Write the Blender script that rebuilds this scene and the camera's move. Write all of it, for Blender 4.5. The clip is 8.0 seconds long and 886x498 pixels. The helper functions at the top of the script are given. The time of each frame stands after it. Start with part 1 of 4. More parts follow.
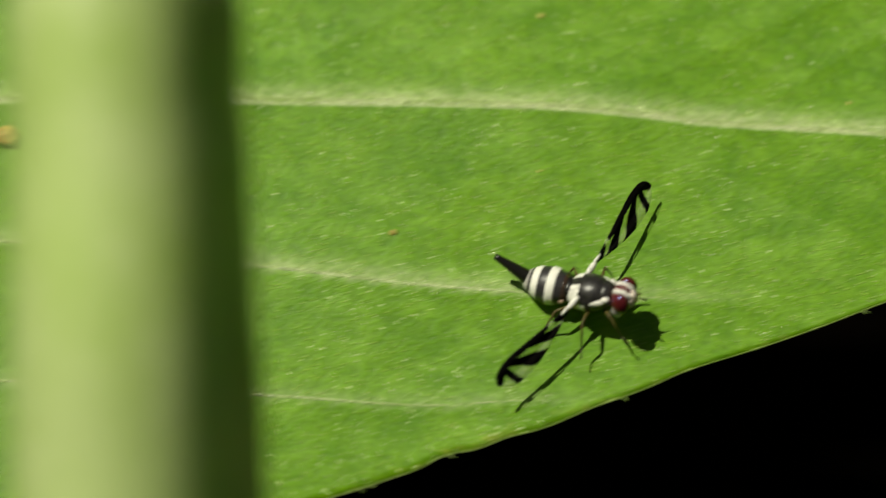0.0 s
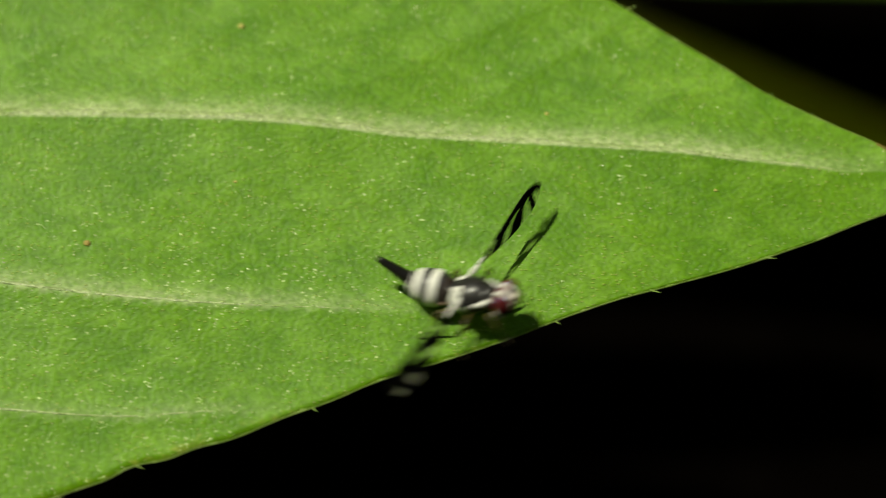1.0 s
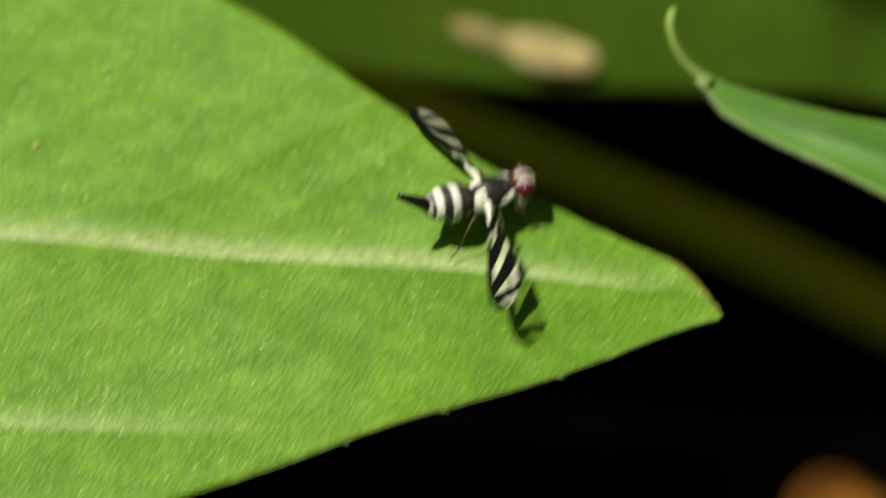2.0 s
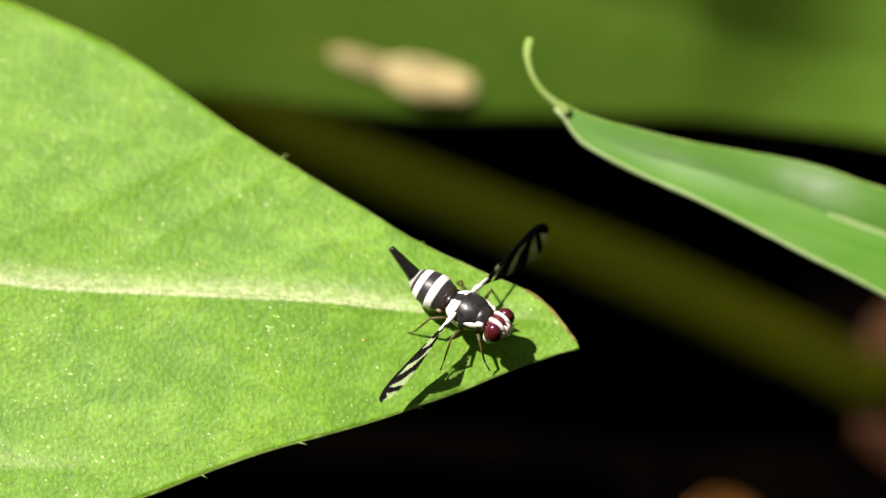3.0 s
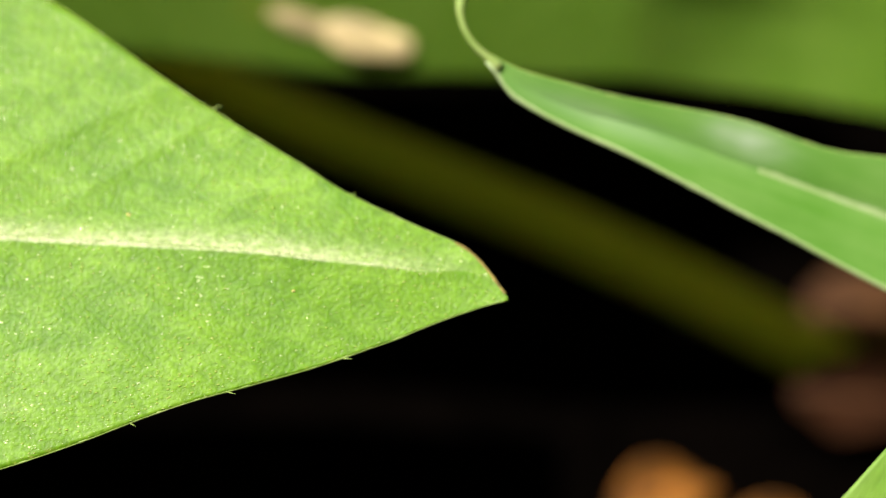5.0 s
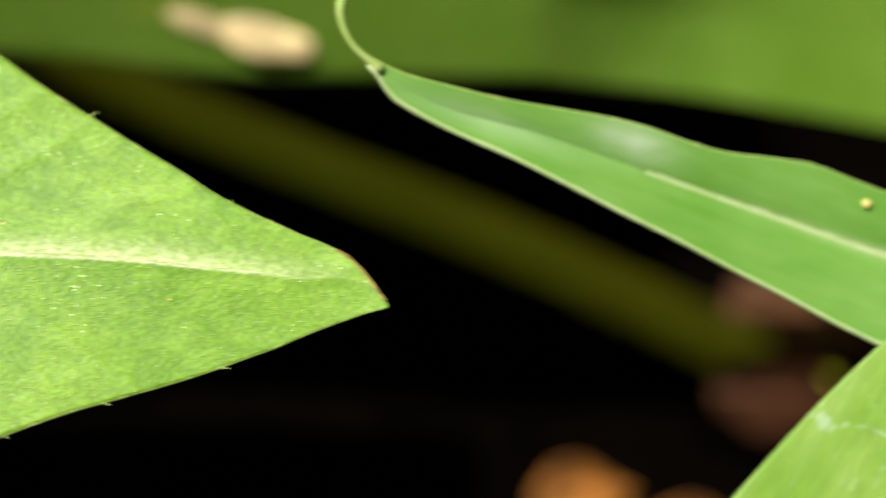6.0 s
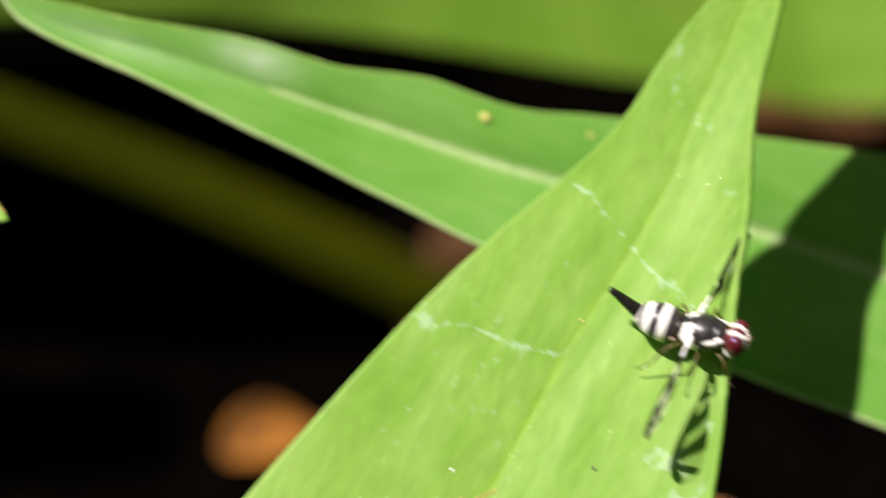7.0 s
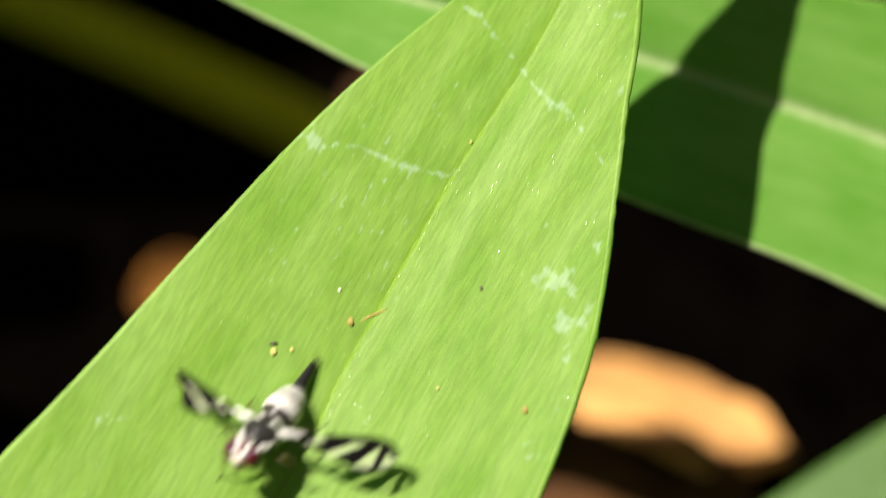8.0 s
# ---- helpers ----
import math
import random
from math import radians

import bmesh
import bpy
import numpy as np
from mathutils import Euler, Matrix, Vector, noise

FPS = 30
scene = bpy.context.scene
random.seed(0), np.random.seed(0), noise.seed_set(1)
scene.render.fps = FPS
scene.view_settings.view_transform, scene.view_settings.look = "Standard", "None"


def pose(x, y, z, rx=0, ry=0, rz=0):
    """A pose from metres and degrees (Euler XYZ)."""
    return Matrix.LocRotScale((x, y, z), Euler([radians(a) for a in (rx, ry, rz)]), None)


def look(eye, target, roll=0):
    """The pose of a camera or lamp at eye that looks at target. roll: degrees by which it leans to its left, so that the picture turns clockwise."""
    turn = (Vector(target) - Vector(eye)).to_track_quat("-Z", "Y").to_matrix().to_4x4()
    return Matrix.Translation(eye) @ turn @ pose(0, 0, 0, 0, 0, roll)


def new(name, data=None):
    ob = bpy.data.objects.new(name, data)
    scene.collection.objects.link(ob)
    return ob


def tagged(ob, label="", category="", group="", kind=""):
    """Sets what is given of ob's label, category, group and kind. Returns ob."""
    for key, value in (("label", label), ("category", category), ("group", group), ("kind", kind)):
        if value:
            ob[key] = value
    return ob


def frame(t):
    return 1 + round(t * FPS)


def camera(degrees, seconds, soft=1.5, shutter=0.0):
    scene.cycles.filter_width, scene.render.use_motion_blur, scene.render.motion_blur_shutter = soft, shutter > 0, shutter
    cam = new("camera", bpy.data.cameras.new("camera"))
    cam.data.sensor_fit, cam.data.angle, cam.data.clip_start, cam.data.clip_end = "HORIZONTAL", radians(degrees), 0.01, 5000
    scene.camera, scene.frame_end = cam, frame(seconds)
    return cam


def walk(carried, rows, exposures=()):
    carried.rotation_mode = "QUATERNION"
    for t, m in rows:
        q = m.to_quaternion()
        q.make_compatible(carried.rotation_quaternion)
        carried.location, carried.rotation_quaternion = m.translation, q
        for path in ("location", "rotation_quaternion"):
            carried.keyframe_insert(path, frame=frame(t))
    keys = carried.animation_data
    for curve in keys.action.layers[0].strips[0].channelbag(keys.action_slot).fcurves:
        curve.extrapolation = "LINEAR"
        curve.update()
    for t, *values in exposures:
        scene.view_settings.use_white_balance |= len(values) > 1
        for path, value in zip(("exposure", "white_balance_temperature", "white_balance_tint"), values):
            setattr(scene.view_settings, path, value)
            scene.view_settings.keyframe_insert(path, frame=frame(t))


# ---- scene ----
MM = 0.001
DIST = 150.0                                  # camera to the near leaf, in mm
VIEW = pose(0, 0, 0.036, 45, 0, 0)            # slope that the camera looks across: x right, y up the slope, z towards the camera
TILT = 20                                     # lean of the leaves against that slope

cam = camera(2 * math.degrees(math.atan(784 / (44.8 * DIST))), 8.0, soft=1.2, shutter=0.5)
cam.data.dof.use_dof = True
cam.data.dof.focus_distance = (DIST - 0.7) * MM
cam.data.dof.aperture_fstop = cam.data.lens / 7.2

# seconds; mm along, up and off the slope; degrees of tilt, pan and roll
GLIDE = [
    (0, -12.08, -0.42, 150.00, 0.00, 0.00, 0.00), (0.1, -10.09, -0.02, 150.00, 0.00, 0.00, 0.00), (0.2, -7.75, 0.13, 150.00, 0.00, 0.00, 0.00),
    (0.3, -6.25, -0.11, 150.00, 0.00, 0.00, 0.00), (0.4, -4.38, -0.07, 150.00, 0.00, 0.00, 0.00), (0.5, -3.55, 0.12, 150.00, 0.00, 0.00, 0.00),
    (0.7, -1.50, -0.38, 150.00, 0.00, 0.00, 0.00), (0.8, 0.09, -0.98, 150.00, 0.00, 0.00, 0.00), (0.9, 0.47, -0.74, 150.00, 0.00, 0.00, 0.00),
    (1, 0.00, 0.00, 150.00, 0.00, 0.00, 0.00), (1.1, -0.47, -0.25, 150.00, 0.00, 0.00, 0.00), (1.2, -0.20, -1.21, 150.00, 0.00, 0.00, 0.00),
    (1.3, 0.58, -1.05, 150.00, 0.00, 0.00, 0.00), (1.5, 2.21, 0.42, 150.00, 0.00, 0.00, 0.00), (1.7, 4.22, 1.63, 150.08, -0.03, 0.06, -0.12),
    (1.8, 6.22, 2.39, 150.12, -0.04, 0.08, -0.18), (1.9, 7.36, 3.08, 150.16, -0.06, 0.11, -0.23), (2, 8.65, 4.89, 150.21, -0.07, 0.14, -0.29),
    (2.2, 10.48, 7.21, 150.29, -0.10, 0.19, -0.41), (3.3, 14.95, 4.07, 150.01, -0.02, 0.20, -0.77), (3.4, 14.05, 2.64, 149.84, -0.02, 0.17, -0.71),
    (3.5, 13.14, 2.66, 149.68, -0.03, 0.14, -0.66), (3.6, 12.19, 2.83, 149.51, -0.03, 0.12, -0.60), (3.7, 12.09, 2.13, 149.34, -0.03, 0.09, -0.55),
    (3.8, 12.02, 0.69, 149.53, -0.02, 0.08, -0.63), (4, 13.34, 1.14, 149.92, 0.01, 0.05, -0.81), (4.2, 14.21, 1.30, 149.93, -0.02, -0.03, -0.83),
    (4.3, 14.31, 1.56, 149.94, -0.04, -0.07, -0.84), (4.5, 14.31, 2.43, 149.95, -0.07, -0.15, -0.86), (4.7, 15.10, 3.74, 150.73, -0.04, -0.25, -0.52),
    (5.8, 19.98, 4.63, 150.41, -0.05, -0.03, -0.29), (6, 22.38, 5.02, 148.37, -0.33, 0.32, -0.84), (6.1, 24.28, 5.11, 148.93, -0.33, 0.35, -0.89),
    (6.2, 26.28, 5.02, 149.49, -0.32, 0.38, -0.95), (6.3, 27.64, 5.01, 150.05, -0.32, 0.41, -1.00), (6.5, 30.58, 4.23, 151.17, -0.31, 0.47, -1.11),
    (6.7, 32.94, 1.91, 151.55, 0.13, 0.20, -1.32), (7, 36.29, -1.86, 152.14, 0.77, -0.21, -1.63), (7.2, 38.36, -3.21, 151.67, 0.70, -0.38, -1.74),
    (7.3, 39.11, -4.03, 151.44, 0.67, -0.46, -1.79), (7.5, 39.52, -5.37, 150.98, 0.59, -0.63, -1.89), (7.7, 40.21, -6.75, 151.42, 0.40, -0.43, -1.78),
    (7.8, 40.61, -6.54, 151.64, 0.30, -0.32, -1.72), (8, 40.71, -7.28, 152.08, 0.10, -0.12, -1.61),
]
walk(cam, [(t, VIEW @ pose(u * MM, v * MM, w * MM, tilt) @ pose(0, 0, 0, 0, pan) @ pose(0, 0, 0, 0, 0, roll)) for t, u, v, w, tilt, pan, roll in GLIDE],
     exposures=[(0.0, -0.36, 6800, 0), (1.3, -0.36, 6850, -4), (1.9, -0.16, 6800, -2), (2.2, 0.08, 6700, 4), (3.3, 0.65, 6200, 20), (4.5, 0.68, 6200, 20), (6.0, 0.73, 6150, 21), (6.5, 0.76, 6200, 21), (7.0, 0.75, 6200, 20), (7.5, 0.76, 6250, 19), (8.0, 0.68, 6450, 15)])

# ---- light ----
SUN_WAY = (VIEW.to_3x3() @ Vector((0.42, -0.62, -0.69))).normalized()
sun = new("sun", bpy.data.lights.new("sun", "SUN"))
sun.data.energy, sun.data.angle, sun.data.color = 5.0, radians(0.5), (1.0, 0.94, 0.80)
sun.matrix_world = look(-SUN_WAY, (0, 0, 0))
world = bpy.data.worlds.new("sky")
scene.world = world
world.use_nodes = True
sky = world.node_tree.nodes.new("ShaderNodeTexSky")
sky.sky_type, sky.sun_disc = "NISHITA", False
sky.sun_elevation = math.asin(-SUN_WAY.z)
sky.sun_rotation = math.atan2(-SUN_WAY.x, -SUN_WAY.y)
world.node_tree.links.new(sky.outputs[0], world.node_tree.nodes["Background"].inputs[0])
world.node_tree.nodes["Background"].inputs[1].default_value = 0.024


# ---- materials ----
def material(name):
    m = bpy.data.materials.new(name)
    m.use_nodes = True
    return m, m.node_tree.nodes, m.node_tree.links, m.node_tree.nodes["Principled BSDF"]


def add_noise(nodes, links, scale, detail=3.0, stretch=None):
    tex = nodes.new("ShaderNodeTexNoise")
    tex.inputs["Scale"].default_value, tex.inputs["Detail"].default_value = scale, detail
    co = nodes.new("ShaderNodeTexCoord")
    if stretch:
        mp = nodes.new("ShaderNodeMapping")
        mp.inputs["Scale"].default_value = stretch
        links.new(co.outputs["Object"], mp.inputs["Vector"])
        links.new(mp.outputs["Vector"], tex.inputs["Vector"])
    else:
        links.new(co.outputs["Object"], tex.inputs["Vector"])
    return tex.outputs["Fac"]


def ramp(nodes, links, fac, stops):
    r = nodes.new("ShaderNodeValToRGB")
    while len(r.color_ramp.elements) < len(stops):
        r.color_ramp.elements.new(0.5)
    for e, (p, c) in zip(r.color_ramp.elements, stops):
        e.position, e.color = p, (*c, 1)
    links.new(fac, r.inputs["Fac"])
    return r.outputs["Color"]


def blend(nodes, links, fac, a, b, mode="MIX"):
    mx = nodes.new("ShaderNodeMix")
    mx.data_type, mx.blend_type = "RGBA", mode
    for sock, val in ((mx.inputs["Factor"], fac), (mx.inputs[6], a), (mx.inputs[7], b)):
        if hasattr(val, "links"):
            links.new(val, sock)
        elif isinstance(val, tuple):
            sock.default_value = (*val, 1)
        else:
            sock.default_value = val
    return mx.outputs[2]


def plain(name, colour, rough=0.5, spec=0.5, vary=0.25, scale=3000.0, bump=0.0, metal=0.0, coat=0.0):
    m, nodes, links, p = material(name)
    n = add_noise(nodes, links, scale)
    dark = tuple(c * (1 - vary) for c in colour)
    lite = tuple(min(1, c * (1 + vary)) for c in colour)
    links.new(ramp(nodes, links, n, [(0.3, dark), (0.7, lite)]), p.inputs["Base Color"])
    p.inputs["Roughness"].default_value, p.inputs["Specular IOR Level"].default_value = rough, spec
    p.inputs["Metallic"].default_value, p.inputs["Coat Weight"].default_value = metal, coat
    if bump:
        b = nodes.new("ShaderNodeBump")
        b.inputs["Strength"].default_value, b.inputs["Distance"].default_value = bump, 0.00005
        links.new(n, b.inputs["Height"])
        links.new(b.outputs["Normal"], p.inputs["Normal"])
    return m


def leaf_material(name, deep, fresh, rib, through_light, rough=0.42, grain=8000.0, streak=None, bump=0.35, pale=None, papillae=6500.0, share=0.4, gloss=0.3, wet_gloss=0.6, glint_tint=None, long=0.5, flat=0.12, gritty=0.0, herded=0.5, ragged=True, bulge=0.00002, pale_clouds=None, sheer=0.2):
    """Leaf skin: two scales of green, pale veins from the blade's own vein values, fine glossy grain, light through the blade."""
    m, nodes, links, p = material(name)
    big = add_noise(nodes, links, 220.0, 6.0)
    fine = add_noise(nodes, links, 1500.0, 5.0, streak)
    grain_n = add_noise(nodes, links, grain, 2.0, streak)
    mixed = nodes.new("ShaderNodeMath")
    mixed.operation = "MULTIPLY_ADD"
    links.new(fine, mixed.inputs[0])
    mixed.inputs[1].default_value = 0.45
    half = nodes.new("ShaderNodeMath")
    half.operation = "MULTIPLY"
    links.new(big, half.inputs[0])
    half.inputs[1].default_value = 0.6
    links.new(half.outputs[0], mixed.inputs[2])
    skin = ramp(nodes, links, mixed.outputs[0], [(0.33, deep), (0.70, fresh)])
    if pale_clouds:
        # paler clouds of tone
        cloud = add_noise(nodes, links, 800.0, 7.0, streak or (0.6, 1.0, 1.0))
        skin = blend(nodes, links, ramp(nodes, links, cloud, [(0.46, (0.0, 0.0, 0.0)), (0.72, (0.5, 0.5, 0.5))]), skin, pale_clouds)
    vein = nodes.new("ShaderNodeAttribute")
    vein.attribute_name = "vein"
    coarse = add_noise(nodes, links, 3600.0, 5.0, (0.7, 1.0, 1.0))
    spot = ramp(nodes, links, coarse, [(0.36, (0.45, 0.45, 0.45)), (0.60, (1.0, 1.0, 1.0))])
    mottled = nodes.new("ShaderNodeMath")
    mottled.operation = "MULTIPLY"
    links.new(vein.outputs["Fac"], mottled.inputs[0])
    links.new(spot, mottled.inputs[1])
    skin = blend(nodes, links, mottled.outputs[0], skin, rib)
    if pale:
        worn_sheen = nodes.new("ShaderNodeAttribute")
        worn_sheen.attribute_name = "worn_sheen"
        # scars break up into ragged flecks
        tatter = add_noise(nodes, links, 2600.0, 8.0, (0.8, 1.0, 1.0))
        reach = nodes.new("ShaderNodeMath")
        reach.operation = "MULTIPLY_ADD"
        links.new(tatter, reach.inputs[0])
        reach.inputs[1].default_value = 3.8
        links.new(worn_sheen.outputs["Fac"], reach.inputs[2])
        fleck = nodes.new("ShaderNodeMapRange")
        fleck.inputs["From Min"].default_value, fleck.inputs["From Max"].default_value = 2.42, 2.95
        fleck.inputs["To Max"].default_value = 0.42
        links.new(reach.outputs[0], fleck.inputs["Value"])
        seen = nodes.new("ShaderNodeMapRange")
        seen.inputs["From Min"].default_value, seen.inputs["From Max"].default_value = 0.04, 0.3
        links.new(worn_sheen.outputs["Fac"], seen.inputs["Value"])
        scar = nodes.new("ShaderNodeMath")
        scar.operation = "MULTIPLY"
        links.new(fleck.outputs["Result"], scar.inputs[0])
        links.new(seen.outputs["Result"], scar.inputs[1])
        skin = blend(nodes, links, scar.outputs[0] if ragged else worn_sheen.outputs["Fac"], skin, pale)
    # small glossy papillae, only in some of the cells
    cell = nodes.new("ShaderNodeTexVoronoi")
    cell.inputs["Scale"].default_value = papillae
    co = nodes.new("ShaderNodeTexCoord")
    mp = nodes.new("ShaderNodeMapping")
    mp.inputs["Scale"].default_value = (long, 1.0, 1.0)
    links.new(co.outputs["Object"], mp.inputs["Vector"])
    links.new(mp.outputs["Vector"], cell.inputs["Vector"])
    dome = nodes.new("ShaderNodeMapRange")
    dome.inputs["From Min"].default_value, dome.inputs["From Max"].default_value = 0.34, 0.0
    links.new(cell.outputs["Distance"], dome.inputs["Value"])
    lot = nodes.new("ShaderNodeSeparateColor")
    links.new(cell.outputs["Color"], lot.inputs["Color"])
    some = nodes.new("ShaderNodeMapRange")
    some.inputs["From Min"].default_value, some.inputs["From Max"].default_value = 1.0 - share, 1.0
    herd = nodes.new("ShaderNodeMath")
    herd.operation = "MULTIPLY_ADD"
    links.new(big, herd.inputs[0])
    herd.inputs[1].default_value = herded
    links.new(lot.outputs[0], herd.inputs[2])
    crest = nodes.new("ShaderNodeMath")
    crest.operation = "MULTIPLY_ADD"
    links.new(vein.outputs["Fac"], crest.inputs[0])
    crest.inputs[1].default_value = 0.45
    links.new(herd.outputs[0], crest.inputs[2])
    less = nodes.new("ShaderNodeMath")
    less.operation = "SUBTRACT"
    links.new(crest.outputs[0], less.inputs[0])
    less.inputs[1].default_value = herded / 2
    links.new(less.outputs[0], some.inputs["Value"])
    knob = nodes.new("ShaderNodeMath")
    knob.operation = "MULTIPLY"
    links.new(dome.outputs["Result"], knob.inputs[0])
    links.new(some.outputs["Result"], knob.inputs[1])
    if gritty:
        grit = ramp(nodes, links, grain_n, [(0.36, (1 - gritty,) * 3), (0.64, (1 + gritty,) * 3)])
        skin = blend(nodes, links, 1.0, skin, grit, "MULTIPLY")
    # painted glints: knob tops are mixed towards a pale colour
    if glint_tint:
        tip = nodes.new("ShaderNodeMapRange")
        tip.inputs["From Min"].default_value, tip.inputs["From Max"].default_value = 0.12, 0.5
        tip.inputs["To Max"].default_value = 0.55
        links.new(knob.outputs[0], tip.inputs["Value"])
        skin = blend(nodes, links, tip.outputs["Result"], skin, glint_tint)
    links.new(skin, p.inputs["Base Color"])
    shine = nodes.new("ShaderNodeMapRange")
    shine.inputs["To Min"].default_value, shine.inputs["To Max"].default_value = rough, 0.17
    shine.inputs["From Max"].default_value = 0.35
    links.new(knob.outputs[0], shine.inputs["Value"])
    links.new(shine.outputs["Result"], p.inputs["Roughness"])
    wet = nodes.new("ShaderNodeMapRange")
    wet.inputs["From Max"].default_value = 0.3
    wet.inputs["To Min"].default_value, wet.inputs["To Max"].default_value = gloss, wet_gloss
    links.new(knob.outputs[0], wet.inputs["Value"])
    links.new(wet.outputs["Result"], p.inputs["Specular IOR Level"])
    last = None
    for value, strength, depth in ((fine, flat, 0.0002), (grain_n, bump, 0.00006), (knob.outputs[0], 0.8, bulge)):
        bp = nodes.new("ShaderNodeBump")
        bp.inputs["Strength"].default_value, bp.inputs["Distance"].default_value = strength, depth
        links.new(value, bp.inputs["Height"])
        if last:
            links.new(last, bp.inputs["Normal"])
        last = bp.outputs["Normal"]
    links.new(last, p.inputs["Normal"])
    tr = nodes.new("ShaderNodeBsdfTranslucent")
    tr.inputs["Color"].default_value = (*through_light, 1)
    mx = nodes.new("ShaderNodeMixShader")
    mx.inputs[0].default_value = sheer
    links.new(p.outputs[0], mx.inputs[1])
    links.new(tr.outputs[0], mx.inputs[2])
    links.new(mx.outputs[0], nodes["Material Output"].inputs["Surface"])
    return m


BROAD = leaf_material("broad_leaf_green", (0.092, 0.245, 0.001), (0.178, 0.37, 0.004), (0.66, 0.74, 0.40), (0.18, 0.40, 0.006), rough=0.5, pale=(0.50, 0.50, 0.10), papillae=7000.0, share=0.5, gloss=0.36, wet_gloss=1.0, glint_tint=(0.70, 0.82, 0.25), long=0.6, gritty=0.16, herded=1.9, grain=5200.0, bump=0.6, bulge=0.00006, pale_clouds=(0.28, 0.52, 0.05))
RIB = leaf_material("pale_rib", (0.22, 0.36, 0.05), (0.66, 0.72, 0.42), (0.5, 0.6, 0.25), (0.3, 0.45, 0.08), rough=0.32, share=0.7, gloss=0.5, bump=0.9, papillae=6000.0, glint_tint=(0.9, 0.92, 0.74), long=0.4, gritty=0.3, bulge=0.00004)
RIB_LINE = leaf_material("strap_rib", (0.20, 0.40, 0.02), (0.28, 0.48, 0.04), (0.3, 0.5, 0.05), (0.3, 0.5, 0.03), rough=0.4, share=0.2)
RIB_SOFT = leaf_material("soft_rib", (0.30, 0.46, 0.14), (0.48, 0.60, 0.30), (0.5, 0.6, 0.3), (0.2, 0.4, 0.05), rough=0.4, share=0.2)
RIM = leaf_material("pale_margin", (0.24, 0.42, 0.06), (0.40, 0.52, 0.16), (0.5, 0.5, 0.25), (0.3, 0.4, 0.1), rough=0.4)
STRAP = leaf_material("strap_leaf_green", (0.168, 0.342, 0.030), (0.284, 0.454, 0.084), (0.24, 0.42, 0.03), (0.35, 0.85, 0.02), rough=0.45,
                      streak=(0.12, 1.0, 1.0), pale=(0.56, 0.74, 0.56), share=0.07, papillae=9000.0, gloss=0.22, wet_gloss=0.4, bump=0.16, flat=0.05, gritty=0.10, bulge=0.00001, pale_clouds=(0.34, 0.52, 0.14), sheer=0.3)
# pale is a painted sheen here, blended in softly
STRAP_COOL = leaf_material("strap_leaf_cool_green", (0.105, 0.29, 0.03), (0.185, 0.375, 0.075), (0.50, 0.62, 0.30), (0.12, 0.36, 0.04), rough=0.42,
                           streak=(0.15, 1.0, 1.0), pale=(0.6, 0.7, 0.55), share=0.2, ragged=False, gloss=0.12)
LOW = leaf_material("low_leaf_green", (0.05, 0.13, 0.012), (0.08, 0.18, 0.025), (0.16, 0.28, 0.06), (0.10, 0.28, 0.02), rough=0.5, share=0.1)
FAR = leaf_material("far_leaf_green", (0.118, 0.275, 0.018), (0.195, 0.375, 0.045), (0.24, 0.44, 0.09), (0.64, 0.56, 0.02), rough=0.5, share=0.1, sheer=0.5)
STALK = leaf_material("stalk_green", (0.47, 0.66, 0.15), (0.72, 0.85, 0.40), (0.6, 0.65, 0.3), (0.10, 0.42, 0.005), rough=0.30, share=0.1, gloss=0.9, bump=0.1)
OLIVE = leaf_material("olive_stalk", (0.54, 0.55, 0.012), (0.66, 0.66, 0.03), (0.5, 0.5, 0.04), (0.5, 0.46, 0.02), rough=0.7, share=0.1)
# soil base far below real damp soil: deep shade is put into its colour
SOIL = plain("damp_soil_shade_tone", (0.0011, 0.0008, 0.0006), 1.0, 0.0, 0.5, 400.0, 0.5)
DEAD = plain("dead_leaf_orange", (0.17, 0.066, 0.008), 0.75, 0.15, 0.85, 520.0)
DEAD_BROWN = plain("dead_leaf_brown", (0.11, 0.05, 0.022), 0.8, 0.15, 0.5, 350.0)
SCORCH = plain("scorched_rim", (0.22, 0.17, 0.035), 0.6, 0.3, 0.5, 2500.0)
PETAL = plain("faded_petal", (0.62, 0.50, 0.24), 0.6, 0.3, 0.6, 420.0)
DEAD_RED = plain("dead_leaf_reddish", (0.068, 0.030, 0.010), 0.8, 0.15, 0.5, 350.0)
DEAD_DARK = plain("dead_leaf_dark", (0.020, 0.0085, 0.004), 0.9, 0.0, 0.5, 350.0)
TAN = plain("dead_leaf_tan", (0.58, 0.30, 0.10), 0.75, 0.15, 0.4, 300.0)
BLACK = plain("fly_black", (0.010, 0.009, 0.009), 0.28, 0.5, 0.3, 9000.0, 0.2, coat=0.3)
THORAX = plain("fly_thorax", (0.022, 0.020, 0.021), 0.36, 0.5, 0.5, 5000.0, 0.25, coat=0.15)
SLATE = plain("fly_slate", (0.034, 0.031, 0.036), 0.4, 0.5, 0.3, 8000.0, 0.2)
DARK = plain("fly_dark_brown", (0.045, 0.025, 0.018), 0.35, 0.5, 0.35, 8000.0, 0.2)
WHITE = plain("fly_white", (0.88, 0.86, 0.82), 0.5, 0.4, 0.08, 8000.0, 0.2)
GREY = plain("fly_grey", (0.45, 0.43, 0.42), 0.5, 0.4, 0.2, 8000.0, 0.2)
BROW = plain("fly_brow_wine", (0.16, 0.035, 0.03), 0.4, 0.5, 0.2, 8000.0)
PALE = plain("fly_face_cream", (0.84, 0.72, 0.66), 0.5, 0.4, 0.1, 8000.0)
